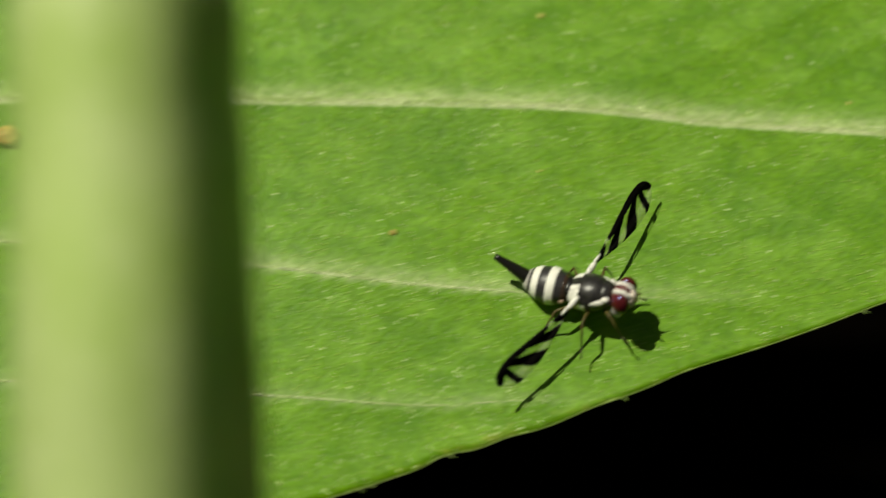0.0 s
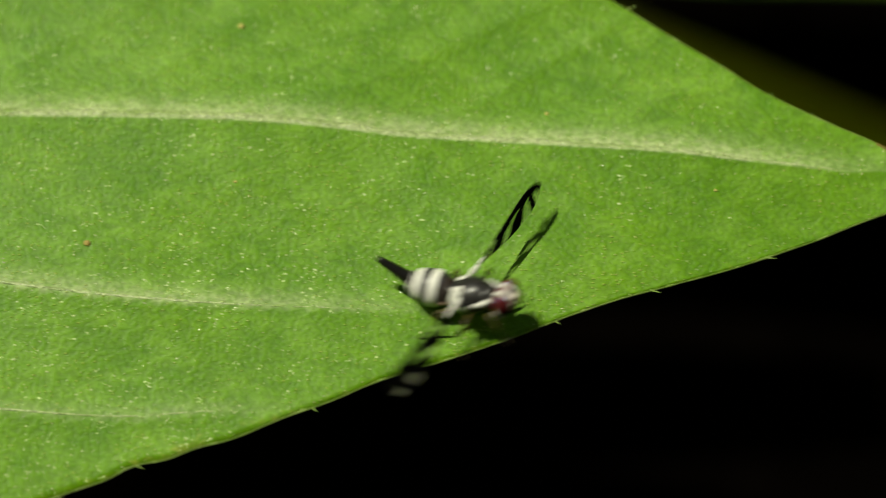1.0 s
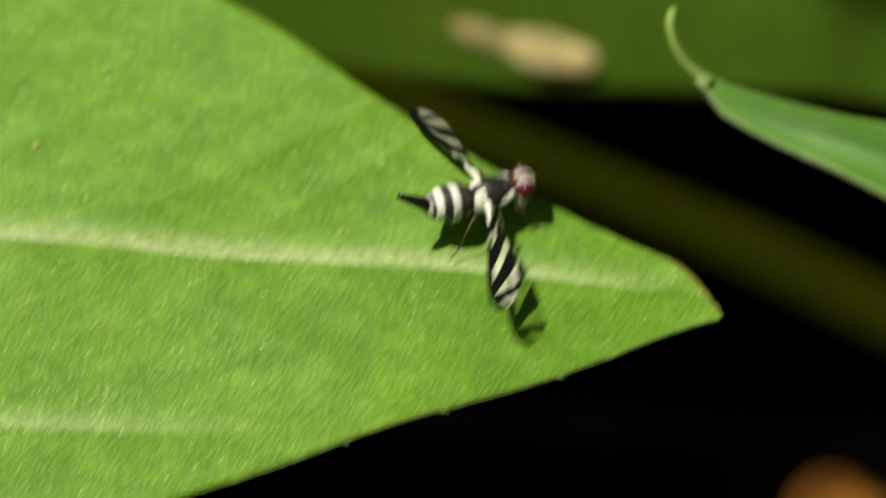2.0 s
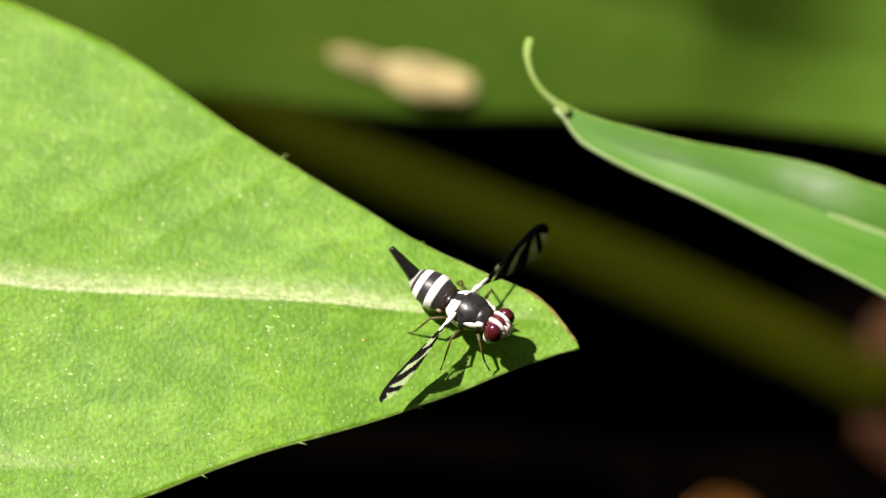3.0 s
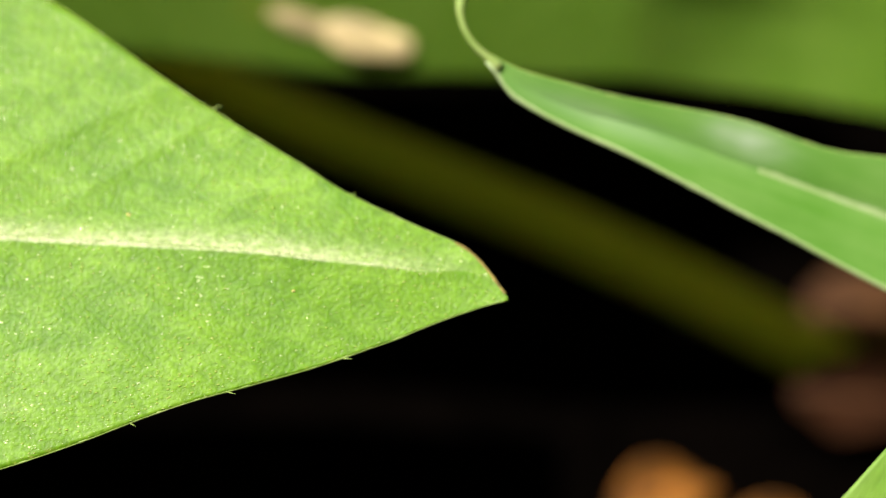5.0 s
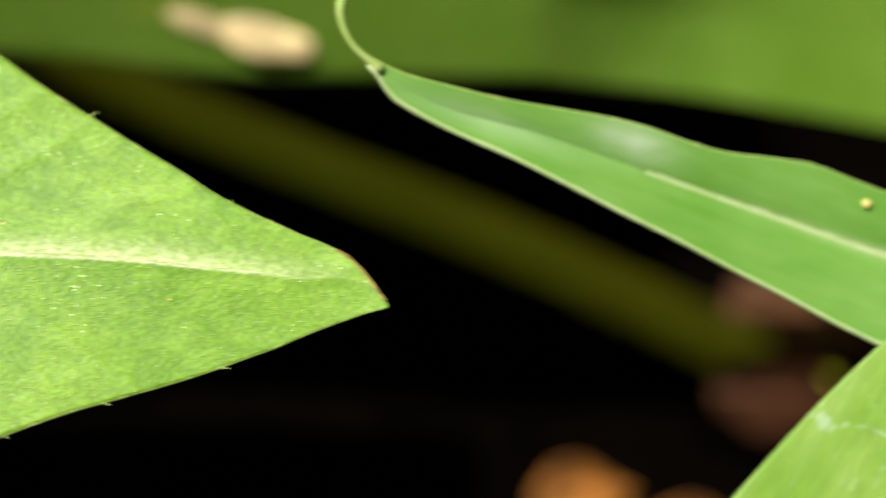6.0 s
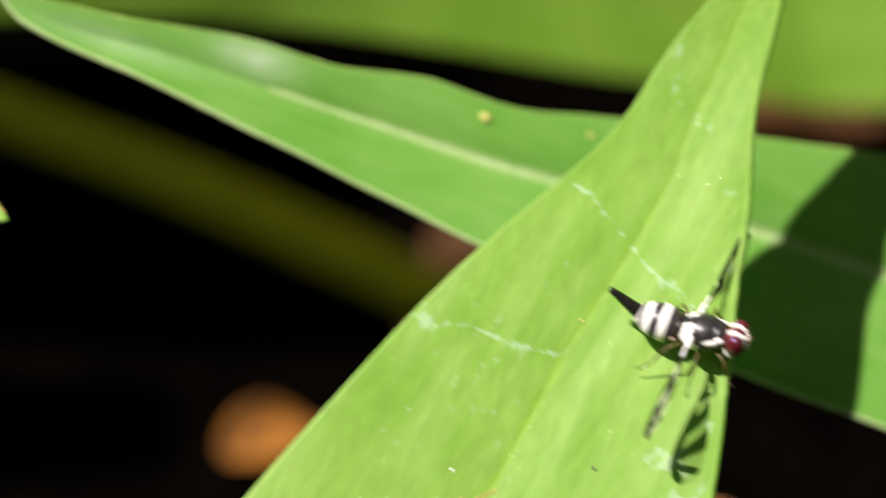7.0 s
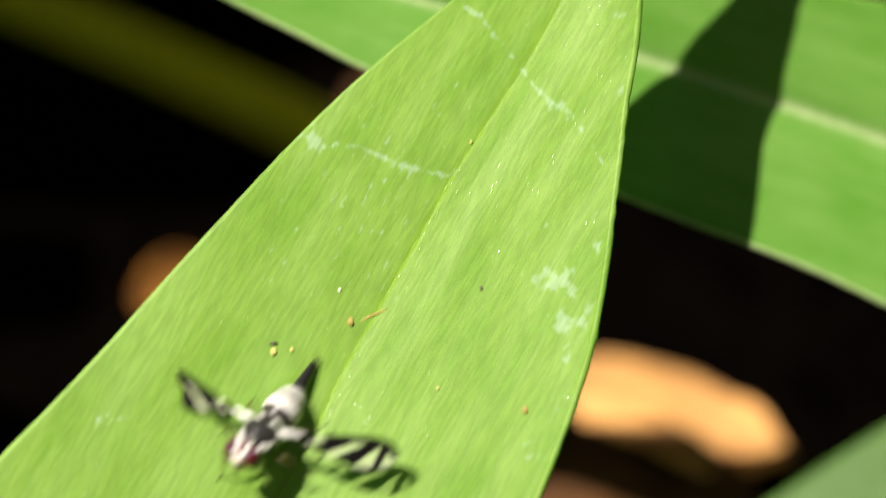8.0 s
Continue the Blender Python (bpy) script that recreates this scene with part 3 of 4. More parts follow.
def worn_b(X, Y, C):
    v = 1.3 * along(X, Y, [(5.56, 3.79), (5.54, 3.14), (5.22, 2.32)], 0.12)
    v += 1.0 * along(X, Y, [(5.22, 2.32), (4.65, 0.97), (3.95, -0.57)], 0.075)
    v += 0.6 * along(X, Y, [(3.95, -0.57), (3.87, -1.89), (2.78, -3.76), (2.54, -4.28)], 0.09)
    v += 0.45 * along(X, Y, [(3.95, -0.9), (3.5, -2.2)], 0.35)
    v += 0.8 * along(X, Y, [(-1.96, 6.58), (-2.34, 6.10)], 0.35)
    v += 1.0 * along(X, Y, [(-1.9, 5.6), (-1.44, 4.58), (-1.37, 3.34), (-1.10, 2.22), (-0.72, 1.16), (-0.30, 0.89)], 0.085)
    v += 0.45 * along(X, Y, [(-1.40, 3.9), (-1.2, 2.7)], 0.3)
    v += 0.6 * along(X, Y, [(12.55, 2.91), (10.59, 2.15), (10.21, 0.94), (10.43, 0.05)], 0.2)
    for x, y, rx, ry, a in ((-2.48, -4.65, 0.45, 0.8, 1.15), (-2.80, -3.82, 0.22, 0.4, 0.9), (-1.80, -5.0, 0.35, 0.4, 0.8), (-3.75, -5.75, 0.5, 0.58, 1.1), (-3.05, -6.4, 0.5, 0.27, 0.8), (-4.7, -6.6, 0.5, 0.3, 0.5),
                            (-0.89, -3.26, 0.5, 0.5, 0.42), (0.61, -4.83, 0.35, 0.3, 0.7), (-0.6, -5.4, 0.7, 0.25, 0.45), (-8.87, -7.06, 0.45, 0.6, 0.5), (-6.6, -7.3, 0.8, 0.3, 0.4),
                            (5.49, -3.3, 0.35, 0.2, 0.7), (-15.92, 7.88, 0.5, 0.4, 0.5), (-15.69, 7.27, 0.4, 0.4, 0.5), (-5.42, 0.29, 0.5, 0.3, 0.5), (7.84, -1.69, 1.2, 0.4, 0.3)):
        v += a * np.exp(-((X - x) / rx) ** 2 - ((Y - y) / ry) ** 2)
    # fine silvery streaks along the veins
    for x, y, rx, ry, a in ((-4.28, 3.46, 5.0, 2.2, 0.45), (-6.5, 5.5, 5.0, 1.6, 0.32), (-5.13, 1.2, 2.5, 0.9, 0.32), (2.8, -2.54, 3.5, 1.6, 0.4), (1.0, 3.2, 3.5, 1.5, 0.3)):
        v += a * np.exp(-((X - x) / rx) ** 2 - ((Y - y) / ry) ** 2) * (np.sin(Y * 17 + 2 * np.sin(X * 0.9)) > 0.55) * mottle(X, Y, 2.2, 7)
    return v


def vein_value_b(X, Y, C):
    fine = 0.10 * (np.sin(C * 9) > 0.8)
    return 0.55 * np.exp(-(C / 0.22) ** 2) + fine * np.exp(-np.abs(C) / 5)


UPPER_B = [(-64.02, 2.08), (-51.19, 8.97), (-35.52, 11.97), (-19.1, 10.5), (-16.3, 9.82), (-12.9, 9.08), (-9.6, 8.46), (-6.4, 7.8), (-3.1, 7.1), (-0.1, 6.34), (2.4, 5.55), (5.6, 4.4), (7.85, 3.68), (9.5, 3.4), (11.3, 3.3), (12.9, 3.12), (14.9, 2.7), (17.20, 2.42), (21.46, 2.11), (24.35, 1.87)]
LOWER_B = [(-64.03, 0.82), (-51.25, -4.56), (-35.49, -9.39), (-20.03, -9.80), (-10.3, -8.24), (-8.1, -7.95), (-5.9, -7.58), (-4.1, -7.18), (-2.4, -6.64), (-0.7, -6.02), (1.3, -5.2), (3.2, -4.45), (5.3, -3.58), (7.2, -2.92), (9.2, -2.05), (10.9, -1.2), (12.6, -0.6), (14.9, -0.03), (16.1, 0.32), (17.91, 0.97), (21.47, 1.51), (24.35, 1.82)]
MIDDLE_B = [(-64.03, 1.45), (-30.34, 1.6), (-15.54, 0.6), (-12.0, 0.57), (-10.3, 0.75), (-7.0, 0.82), (-2.8, 0.86), (-0.5, 0.92), (1.7, 0.8), (4.4, 0.66), (7.5, 0.68), (10.0, 1.0), (12.5, 1.2), (17.61, 1.67), (24.35, 1.85)]
mesh = blade_mesh("blade", STRAP, -64.02, 24.35, UPPER_B, LOWER_B, MIDDLE_B,
                  height_b, vein_value_b, worn_b, nx=700, ny=85, crowd=1.4)
leaf_b, blade_b = leaf_thing("strap_leaf", mesh, LEAF_B, "bright green strap leaf with silvery scars and parallel veins")
up_b, lo_b, mid_b = spline(UPPER_B), spline(LOWER_B), spline(MIDDLE_B)
petiole(leaf_b, STALK, (-62.5, 1.4, 0.0), 0.9, (-8, -10))
rib("midrib", leaf_b, RIB_LINE, mid_b, mid_b, height_b, -62.4, 22, -0.10, 0.10, 0.025, "yellowish green midrib", 300, 0.3)
margin(leaf_b, STRAP, up_b, mid_b, height_b, -62.4, 23.9, 0.05, "thin light green rim", 0, 1, 5)
margin(leaf_b, STRAP, lo_b, mid_b, height_b, -62.4, 23.9, 0.16, "thick rounded green rim", 0, -1, 6)

skin_bumps(leaf_b, GRAIN_SOFT, lo_b, up_b, mid_b, height_b, -22, 13, 14, 40, 520, 0.012, 2.2, lambda x, y, c: -0.1 + 0.3 * min(1, max(-1, c / 4)), "fine silvery flecks along the veins", 22)

# ---- the strap leaf behind it ----
LEAF_C0 = VIEW @ at(0.25, 0.8, 1.7, 0.2, 0.1, -1.4) @ at(38.89, 3.89, -7.7) @ pose(0, 0, 0, 0, 8, 0) @ pose(0, 0, 0, -8)
LEAF_C = LEAF_C0 @ at(0, 0, 0, 0, 0, -19)


def height_c(X, Y, C):
    return -0.5 * np.clip((X + 22) / 5, 0, 1) * np.exp(-np.abs(C) / 0.9) + 0.02 * np.abs(C) ** 1.5 + ripple(X, Y, 0.3, 0.15)


def vein_value_c(X, Y, C):
    return 0.8 * np.exp(-(C / 0.26) ** 2) * np.clip((X + 8) / 14, 0, 1)


UPPER_C = [(-22.29, 0.56), (-20.9, 0.38), (-18.6, 0.53), (-16.2, 0.80), (-14.0, 1.18), (-12.2, 1.49), (-10.5, 1.66), (-9.3, 1.66), (-7.2, 1.77), (-5.5, 2.14), (-3.6, 2.49), (-2.1, 2.46), (-0.6, 2.43), (1.0, 2.62), (2.6, 3.06), (4.7, 3.55), (9.9, 4.58), (12.5, 5.08), (14.9, 5.56), (17.3, 6.02), (20.1, 6.52), (37.59, 8.39), (60.65, 7.54), (85.37, 2.47)]
LOWER_C = [(-22.31, 0.30), (-21.8, 0.10), (-20.9, -0.60), (-19.6, -0.95), (-18.0, -1.17), (-15.6, -1.36), (-13.0, -1.68), (-10.5, -2.02), (-8.0, -2.30), (-5.4, -2.68), (-2.9, -3.02), (-0.5, -3.40), (1.0, -3.58), (6.1, -4.35), (11.7, -5.10), (14.3, -5.26), (17.5, -5.32), (20.6, -5.50), (23.7, -5.85), (37.74, -6.09), (61.06, -4.20), (85.41, 1.91)]
MIDDLE_C = [(-22.30, 0.42), (-20.9, -0.05), (-14, -0.02), (-9.6, 0.0), (-4.5, 0.04), (0.4, 0.06), (2.8, 0.20), (10.9, 0.90), (15.95, 0.98), (18.8, 1.0), (22, 0.95), (43.35, 1.33), (85.39, 2.03)]
# the two pale patches given below are the blade's sheen, painted into its colour
mesh = blade_mesh("blade", STRAP_COOL, -22.29, 85.37, UPPER_C, LOWER_C, MIDDLE_C,
                  height_c, vein_value_c, lambda X, Y, C: (0.30 + 0.22 * mottle(X, Y, 1.2, 1)) * np.exp(-((X + 10.9) / 1.6) ** 2 - ((Y - 0.95) / 0.65) ** 2) + 0.2 * np.exp(-((X + 16.5) / 3.5) ** 2 - ((Y + 0.3) / 0.5) ** 2), nx=380, ny=45, crowd=1.4)
leaf_c, blade_c = leaf_thing("strap_leaf", mesh, LEAF_C, "green strap leaf with a withered curled tip, partly in shadow")
up_c, lo_c, mid_c = spline(UPPER_C), spline(LOWER_C), spline(MIDDLE_C)
petiole(leaf_c, STALK, (83.4, 2.0, 0.0), 0.9, (14, 4))
rib("midrib", leaf_c, RIB_SOFT, mid_c, mid_c, height_c, -10, 77.3, -0.13, 0.13, 0.05, "pale midrib", 300, 0.3)
margin(leaf_c, RIB_SOFT, lo_c, mid_c, height_c, -22.1, 84.4, 0.10, "whitish green rim", 0, -1, 7)
margin(leaf_c, RIM, up_c, mid_c, height_c, -22.1, 84.4, 0.05, "pale rim", 0, 1, 8)
bm = bmesh.new()
tube(bm, smooth_path([(-21.5, 0.15, -0.15), (-22.1, 0.40, -0.1), (-22.75, 0.64, 0), (-23.38, 1.10, 0.1), (-23.82, 1.77, 0.15), (-23.98, 2.55, 0.2)], 12), [0.26, 0.22, 0.19, 0.17, 0.16, 0.15, 0.15, 0.15, 0.16, 0.2, 0.24, 0.16], 10)
part("withered_tip", bm, RIM, leaf_c, "pale withered leaf tip")


# ---- stalks, far leaves and litter ----
def stalk(name, pts, radii, mat, label):
    bm = bmesh.new()
    tube(bm, smooth_path(pts, 40), spline(list(zip(np.linspace(0, 1, len(radii)), radii)))(np.linspace(0, 1, 40)), 20)
    ob = new(name, mesh_of(name, bm, mat))
    ob.matrix_world = VIEW
    return tagged(ob, label, "stem")


def keeled_stem(pts, radii):
    """A thick stem with a rounded front and a blunt keel along one side."""
    section = [(-1, -0.5), (-0.95, -0.10), (-0.76, 0.24), (-0.46, 0.47), (-0.15, 0.53), (0.15, 0.46), (0.42, 0.27), (0.62, -0.02), (0.84, -0.46), (1.0, -0.95), (0.6, -1.15), (-0.4, -0.95), (-0.85, -0.6)]
    n, ring = len(section), []
    for k in range(n):
        p0, p1, p2, p3 = (Vector(section[(k + d) % n]) for d in (-1, 0, 1, 2))
        for s in (0, 0.25, 0.5, 0.75):
            ring.append(0.5 * (2 * p1 + (p2 - p0) * s + (2 * p0 - 5 * p1 + 4 * p2 - p3) * s * s + (3 * p1 - p0 - 3 * p2 + p3) * s ** 3))
    path = smooth_path(pts, 60)
    rs = spline(list(zip(np.linspace(0, 1, len(radii)), radii)))(np.linspace(0, 1, 60))
    bm = bmesh.new()
    rows = []
    for i, (p, r) in enumerate(zip(path, rs)):
        p, d = Vector(p), (Vector(path[min(i + 1, 59)]) - Vector(path[max(i - 1, 0)])).normalized()
        side = d.cross(Vector((0, 0, 1))).normalized()
        front = side.cross(d)
        rows.append([bm.verts.new(p + float(r) * (1 + 0.02 * noise.noise((i * 0.3, q.x, q.y))) * (q.x * side + q.y * front)) for q in ring])
    for a, c in zip(rows, rows[1:]):
        for k in range(len(ring)):
            bm.faces.new((a[k], a[(k + 1) % len(ring)], c[(k + 1) % len(ring)], c[k]))
    bm.faces.new(rows[0][::-1])
    bm.faces.new(rows[-1])
    bmesh.ops.recalc_face_normals(bm, faces=bm.faces)
    ob = new("plant_stem", mesh_of("plant_stem", bm, STALK))
    ob.matrix_world = VIEW
    tagged(ob, "thick pale green cut stem standing close before the leaf", "stem")


keeled_stem([(-21.8, -44, -7), (-21.9, -30, 14), (-21.95, -16, 26), (-22.0, -5, 29), (-22.25, 3.5, 29), (-22.45, 8.4, 28.8), (-22.5, 9.0, 28.6)], [4.5, 4.4, 4.2, 4.0, 3.72, 3.45, 1.0])
stalk("arching_stem", [(-12, 26.5, -52), (0, 15.8, -42), (7.0, 11.6, -40.5), (14.7, 8.3, -40.5), (23.9, 4.5, -43.5), (31.7, 0.8, -46), (37.2, -2.1, -47.8), (41, -4.2, -48.2)], [1.2, 1.25, 1.3, 1.35, 1.4, 1.45, 1.45, 1.45], OLIVE,
      "olive plant stem arching low through the shade")


def far_leaf(m, length, width, mat, label, bend=0.0, blunt=0.7, group="", foot_at_tip=False):
    def h(X, Y, C):
        return -0.5 * np.exp(-np.abs(C) / 1.2) + ripple(X, Y, 0.2, 0.3) + bend * (X / length - 0.5) ** 2
    st = np.linspace(0, 1, 8)
    w = width * np.sin(math.pi * np.clip(st * 0.97 + 0.015, 0, 1)) ** blunt
    mesh = blade_mesh("blade", mat, 0, length, [(a * length, b) for a, b in zip(st, w)], [(a * length, -b) for a, b in zip(st, w)],
                      [(a * length, 0) for a in st], h, lambda X, Y, C: 0.6 * np.exp(-(C / 0.3) ** 2), nx=90, ny=24, crowd=1.3)
    root = leaf_thing("background_leaf", mesh, m, label, group=group)[0]
    flat = spline([(0, 0), (length, 0)])
    rib("midrib", root, RIB_SOFT, flat, flat, h, 0, length * 0.97, -0.3, 0.3, 0.1, "pale midrib", 60)
    end = length - 0.8 if foot_at_tip else 0.8
    petiole(root, OLIVE, (end, 0, float(h(np.array(end), np.array(0.0), np.array(0.0))) - 0.2), 0.7, (8, 6) if foot_at_tip else (-8, 6))
    return root


# the long leaf far behind, twisted half over where its lit stretch begins
FAR_PLANE = VIEW @ at(0, 0, -25, -TILT)
LOWER_F = [(-26, 14.6), (-12, 14.7), (0.7, 14.4), (6.5, 13.8), (11.3, 13.1), (19, 12.8), (27, 12.7), (32.6, 13.0), (38.1, 12.9), (43.7, 12.6), (49.4, 12.4), (62, 12.0), (90, 9.5)]
UPPER_F = [(-26, 15.0), (-20, 22), (-8, 26), (8, 25), (18, 22.5), (24, 20.7), (28, 19.7), (31, 20.5), (36, 23), (44, 24), (52, 23), (65, 20), (90, 9.9)]
MIDDLE_F = [(x, (float(spline(LOWER_F)(x)) + y) / 2) for x, y in UPPER_F]
low_f = spline(LOWER_F)


def height_f(X, Y, C):
    lean = 1.45 / (1 + np.exp((X - 30) / 2.4)) - 0.35
    return (Y - low_f(X)) * lean - 0.40 * np.clip(X - 26, 0, 30) - 0.4 * np.exp(-np.abs(C) / 1.2) + ripple(X, Y, 0.2, 0.3)


mesh = blade_mesh("blade", FAR, -26, 90, UPPER_F, LOWER_F, MIDDLE_F, height_f, lambda X, Y, C: 0.6 * np.exp(-(C / 0.3) ** 2), nx=160, ny=30, crowd=1.3)
leaf_f, blade_f = leaf_thing("background_leaf", mesh, FAR_PLANE, "wide twisted green leaf behind, half turned from the sun")
rib("midrib", leaf_f, FAR, spline(MIDDLE_F), spline(MIDDLE_F), height_f, -25, 88, -0.3, 0.3, 0.1, "green midrib", 90)
petiole(leaf_f, OLIVE, (89, 4.2, -0.3), 0.7, (8, 6))
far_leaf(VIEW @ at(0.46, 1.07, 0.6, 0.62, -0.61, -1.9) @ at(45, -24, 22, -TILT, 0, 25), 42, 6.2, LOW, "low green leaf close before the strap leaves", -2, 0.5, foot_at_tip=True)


def dead_leaf(x, y, rz, length, width, mat, label, lift=0.5):
    """A curled fallen leaf lying on the soil; x and y are ground mm."""
    def h(X, Y, C):
        return 0.06 * C ** 2 + 0.5 * np.sin(X * 0.55 + C * 0.5) + 0.25 * np.sin(C * 1.9 - X * 0.8) - 0.2 * np.exp(-np.abs(C) / 0.6) + 0.7
    st = np.linspace(0, 1, 8)
    w = width * np.sin(math.pi * np.clip(st * 0.97 + 0.015, 0, 1)) ** 0.8
    mesh = blade_mesh("blade", mat, 0, length, [(a * length, b) for a, b in zip(st, w)], [(a * length, -b) for a, b in zip(st, w)],
                      [(a * length, 0) for a in st], h, lambda X, Y, C: 0 * X, nx=40, ny=12, crowd=1.0)
    root = leaf_thing("dead_leaf", mesh, pose(x * MM, y * MM, lift * MM, 0, 0, rz), label, "dead leaf", "litter on the soil")[0]
    flat = spline([(0, 0), (length, 0)])
    rib("midrib", root, DEAD_BROWN, flat, flat, h, 0, length * 0.95, -0.12, 0.12, 0.08, "brown midrib", 30)
    return root


def on_ground(u, v):
    """Ground mm at which the slope's height v is seen."""
    return u, 0.7071 * (2 * v + 50.9)


for u, v, rz, L, W, mat, label in (
        (25.4, -9.8, 10, 5.4, 2.0, DEAD, "curled orange dead leaf lying in a patch of sun"),
        (30.9, -11.2, -6, 5.4, 1.9, DEAD, "curled orange dead leaf lying in a patch of sun"),
        (46.0, -14.2, -28, 13.2, 3.0, TAN, "broad tan dead leaf lying in a patch of sun"),
        (45.0, -18.0, -20, 12, 3.6, DEAD_RED, "reddish brown dead leaf on the soil under the tan one"),
        (36.2, 0.4, -24, 8, 3.4, DEAD_RED, "dull reddish brown dead leaf on dark soil"),
        (35.0, -4.3, -12, 7, 3.2, DEAD_DARK, "dark reddish brown dead leaf on dark soil"),
        (51, 8.4, -10, 11, 5, DEAD_RED, "reddish brown dead leaf behind the strap leaves"),
        (43, -22, 10, 9, 3, DEAD_BROWN, "dull brown dead leaf on dark soil")):
    gx, gy = on_ground(u, v)
    dead_leaf(gx, gy, rz, L, W, mat, label)

# unseen leaves added above the view: they keep sun off soil and arching stem
far_leaf(pose(-92 * MM, 22.5 * MM, 60 * MM), 88, 4.5, STRAP_COOL, "long leaf added unseen overhead to block the sun", -4, 0.12, "leaves overhead")
far_leaf(pose(-64 * MM, 45 * MM, 60 * MM), 76, 7.5, STRAP_COOL, "long leaf added unseen overhead to block the sun", -4, 0.12, "leaves overhead")
far_leaf(pose(18 * MM, 60 * MM, 62 * MM, 0, 0, -4), 60, 12, STRAP_COOL, "broad leaf added unseen overhead to block the sun", -4, 0.4, "leaves overhead")
far_leaf(pose(-64 * MM, 36.5 * MM, 64 * MM), 68, 3.7, STRAP_COOL, "long leaf added unseen overhead to block the sun", -4, 0.12, "leaves overhead")

# faded petal caught on the far leaf
bm = bmesh.new()
for k, (x, y, z, r) in enumerate(((-2.3, 0.5, 0, (1.5, 0.5, 0.25)), (-0.8, 0.1, 0.1, (1.4, 0.65, 0.3)), (0.9, -0.4, 0.1, (1.3, 0.8, 0.35)), (1.9, -0.6, 0, (0.8, 0.6, 0.3)))):
    ellipsoid(bm, (x, y, z), r, Euler((0.1 * k, 0.1, -0.25)).to_matrix().to_4x4(), 20, 12)
petal = new("withered_petal", mesh_of("withered_petal", bm, PETAL))
petal.matrix_world = FAR_PLANE @ at(11.7, 15.0, 1.6, 25, 0, -6)
petal.scale = (1.5, 1.35, 1.2)
tagged(petal, "withered pale pinkish petal lying on a far leaf", "petal")


# specks of debris lying on the leaves
def speck(plane, height, mid, x, y, r, mat, label, long=1.0, rz=0):
    bm = bmesh.new()
    ellipsoid(bm, (0, 0, 0), (r * long, r, r * 0.6), None, 12, 8)
    for v in bm.verts:
        v.co *= 1 + 0.25 * noise.noise(v.co * 14 + Vector((x, y, 0)))
    ob = new("debris_speck", mesh_of("debris_speck", bm, mat))
    z = float(height(np.array(x), np.array(y), np.array(y - float(mid(x)))))
    ob.matrix_world = plane @ at(x, y, z + r * 0.3, 0, 0, rz)
    return tagged(ob, label, "debris", "specks on the leaves")


CRUMB = plain("yellow_crumb", (0.60, 0.54, 0.16), 0.6, 0.3, 0.3)
HUSK = plain("brown_husk", (0.44, 0.33, 0.09), 0.6, 0.3, 0.4)
for x, y, r, long, rz, mat in ((-10.25, 3.51, 0.13, 1.3, 20, CRUMB), (-9.82, 2.93, 0.08, 1.2, 0, CRUMB), (-7.71, 1.52, 0.12, 1.5, 40, HUSK), (0.93, 0.97, 0.07, 1.0, 0, CRUMB),
                              (-7.50, -6.15, 0.11, 1.5, 30, HUSK), (-8.36, -2.76, 0.07, 1.2, 10, CRUMB), (-4.06, -2.29, 0.06, 1.6, 60, DARK), (-9.97, 3.65, 0.07, 2.6, -50, DARK), (-6.83, 2.50, 0.06, 1.2, 0, WHITE)):
    speck(LEAF_B, height_b, mid_b, x, y, r, mat, "tiny crumb lying on the strap leaf", long, rz)
speck(LEAF_B, height_b, mid_b, -7.1, 0.95, 0.045, HUSK, "thin dry bristle lying on the strap leaf", 16, -36)
for x, y, r, mat in ((-29.4, 4.2, 0.45, HUSK), (-14.05, 0.19, 0.12, HUSK), (-8.14, 9.56, 0.11, CRUMB), (-8.24, 2.77, 0.06, CRUMB), (4.15, 5.77, 0.07, CRUMB), (10.81, 2.38, 0.06, CRUMB)):
    speck(LEAF_A, height_a, mid_a, x, y, r, mat, "tiny crumb lying on the broad leaf", 1.2)
for x, y, r in ((-1.04, 1.70, 0.2), (3.38, 2.43, 0.11)):
    speck(LEAF_C, height_c, mid_c, x, y, r, CRUMB, "yellow blotch of dry sap on the strap leaf", 1.1)


# ---- the fly; x ahead, y to its own left, z up, feet at 0 ----
def band(profile, x0, x1, n, c0, tilt, seg=28):
    """A closed piece of a round body between two stations along x."""
    bm = bmesh.new()
    rings = []
    for x in np.linspace(x0, x1, n):
        r = max(0.004, float(profile(x)))
        rings.append([bm.verts.new((x, r * 1.02 * math.cos(a), r * math.sin(a))) for a in np.linspace(0, 2 * math.pi, seg, endpoint=False)])
    for a, b in zip(rings, rings[1:]):
        for k in range(seg):
            bm.faces.new((a[k], a[(k + 1) % seg], b[(k + 1) % seg], b[k]))
    bm.faces.new(rings[0][::-1])
    bm.faces.new(rings[-1])
    bmesh.ops.recalc_face_normals(bm, faces=bm.faces)
    bm.transform(Matrix.Translation(c0) @ Euler((0, radians(tilt), 0)).to_matrix().to_4x4())
    return bm


def lumps(*items, seg=20, rings=12):
    bm = bmesh.new()
    for c, r, turn in items:
        ellipsoid(bm, c, r, Euler([radians(a) for a in turn]).to_matrix().to_4x4(), seg, rings)
    return bm


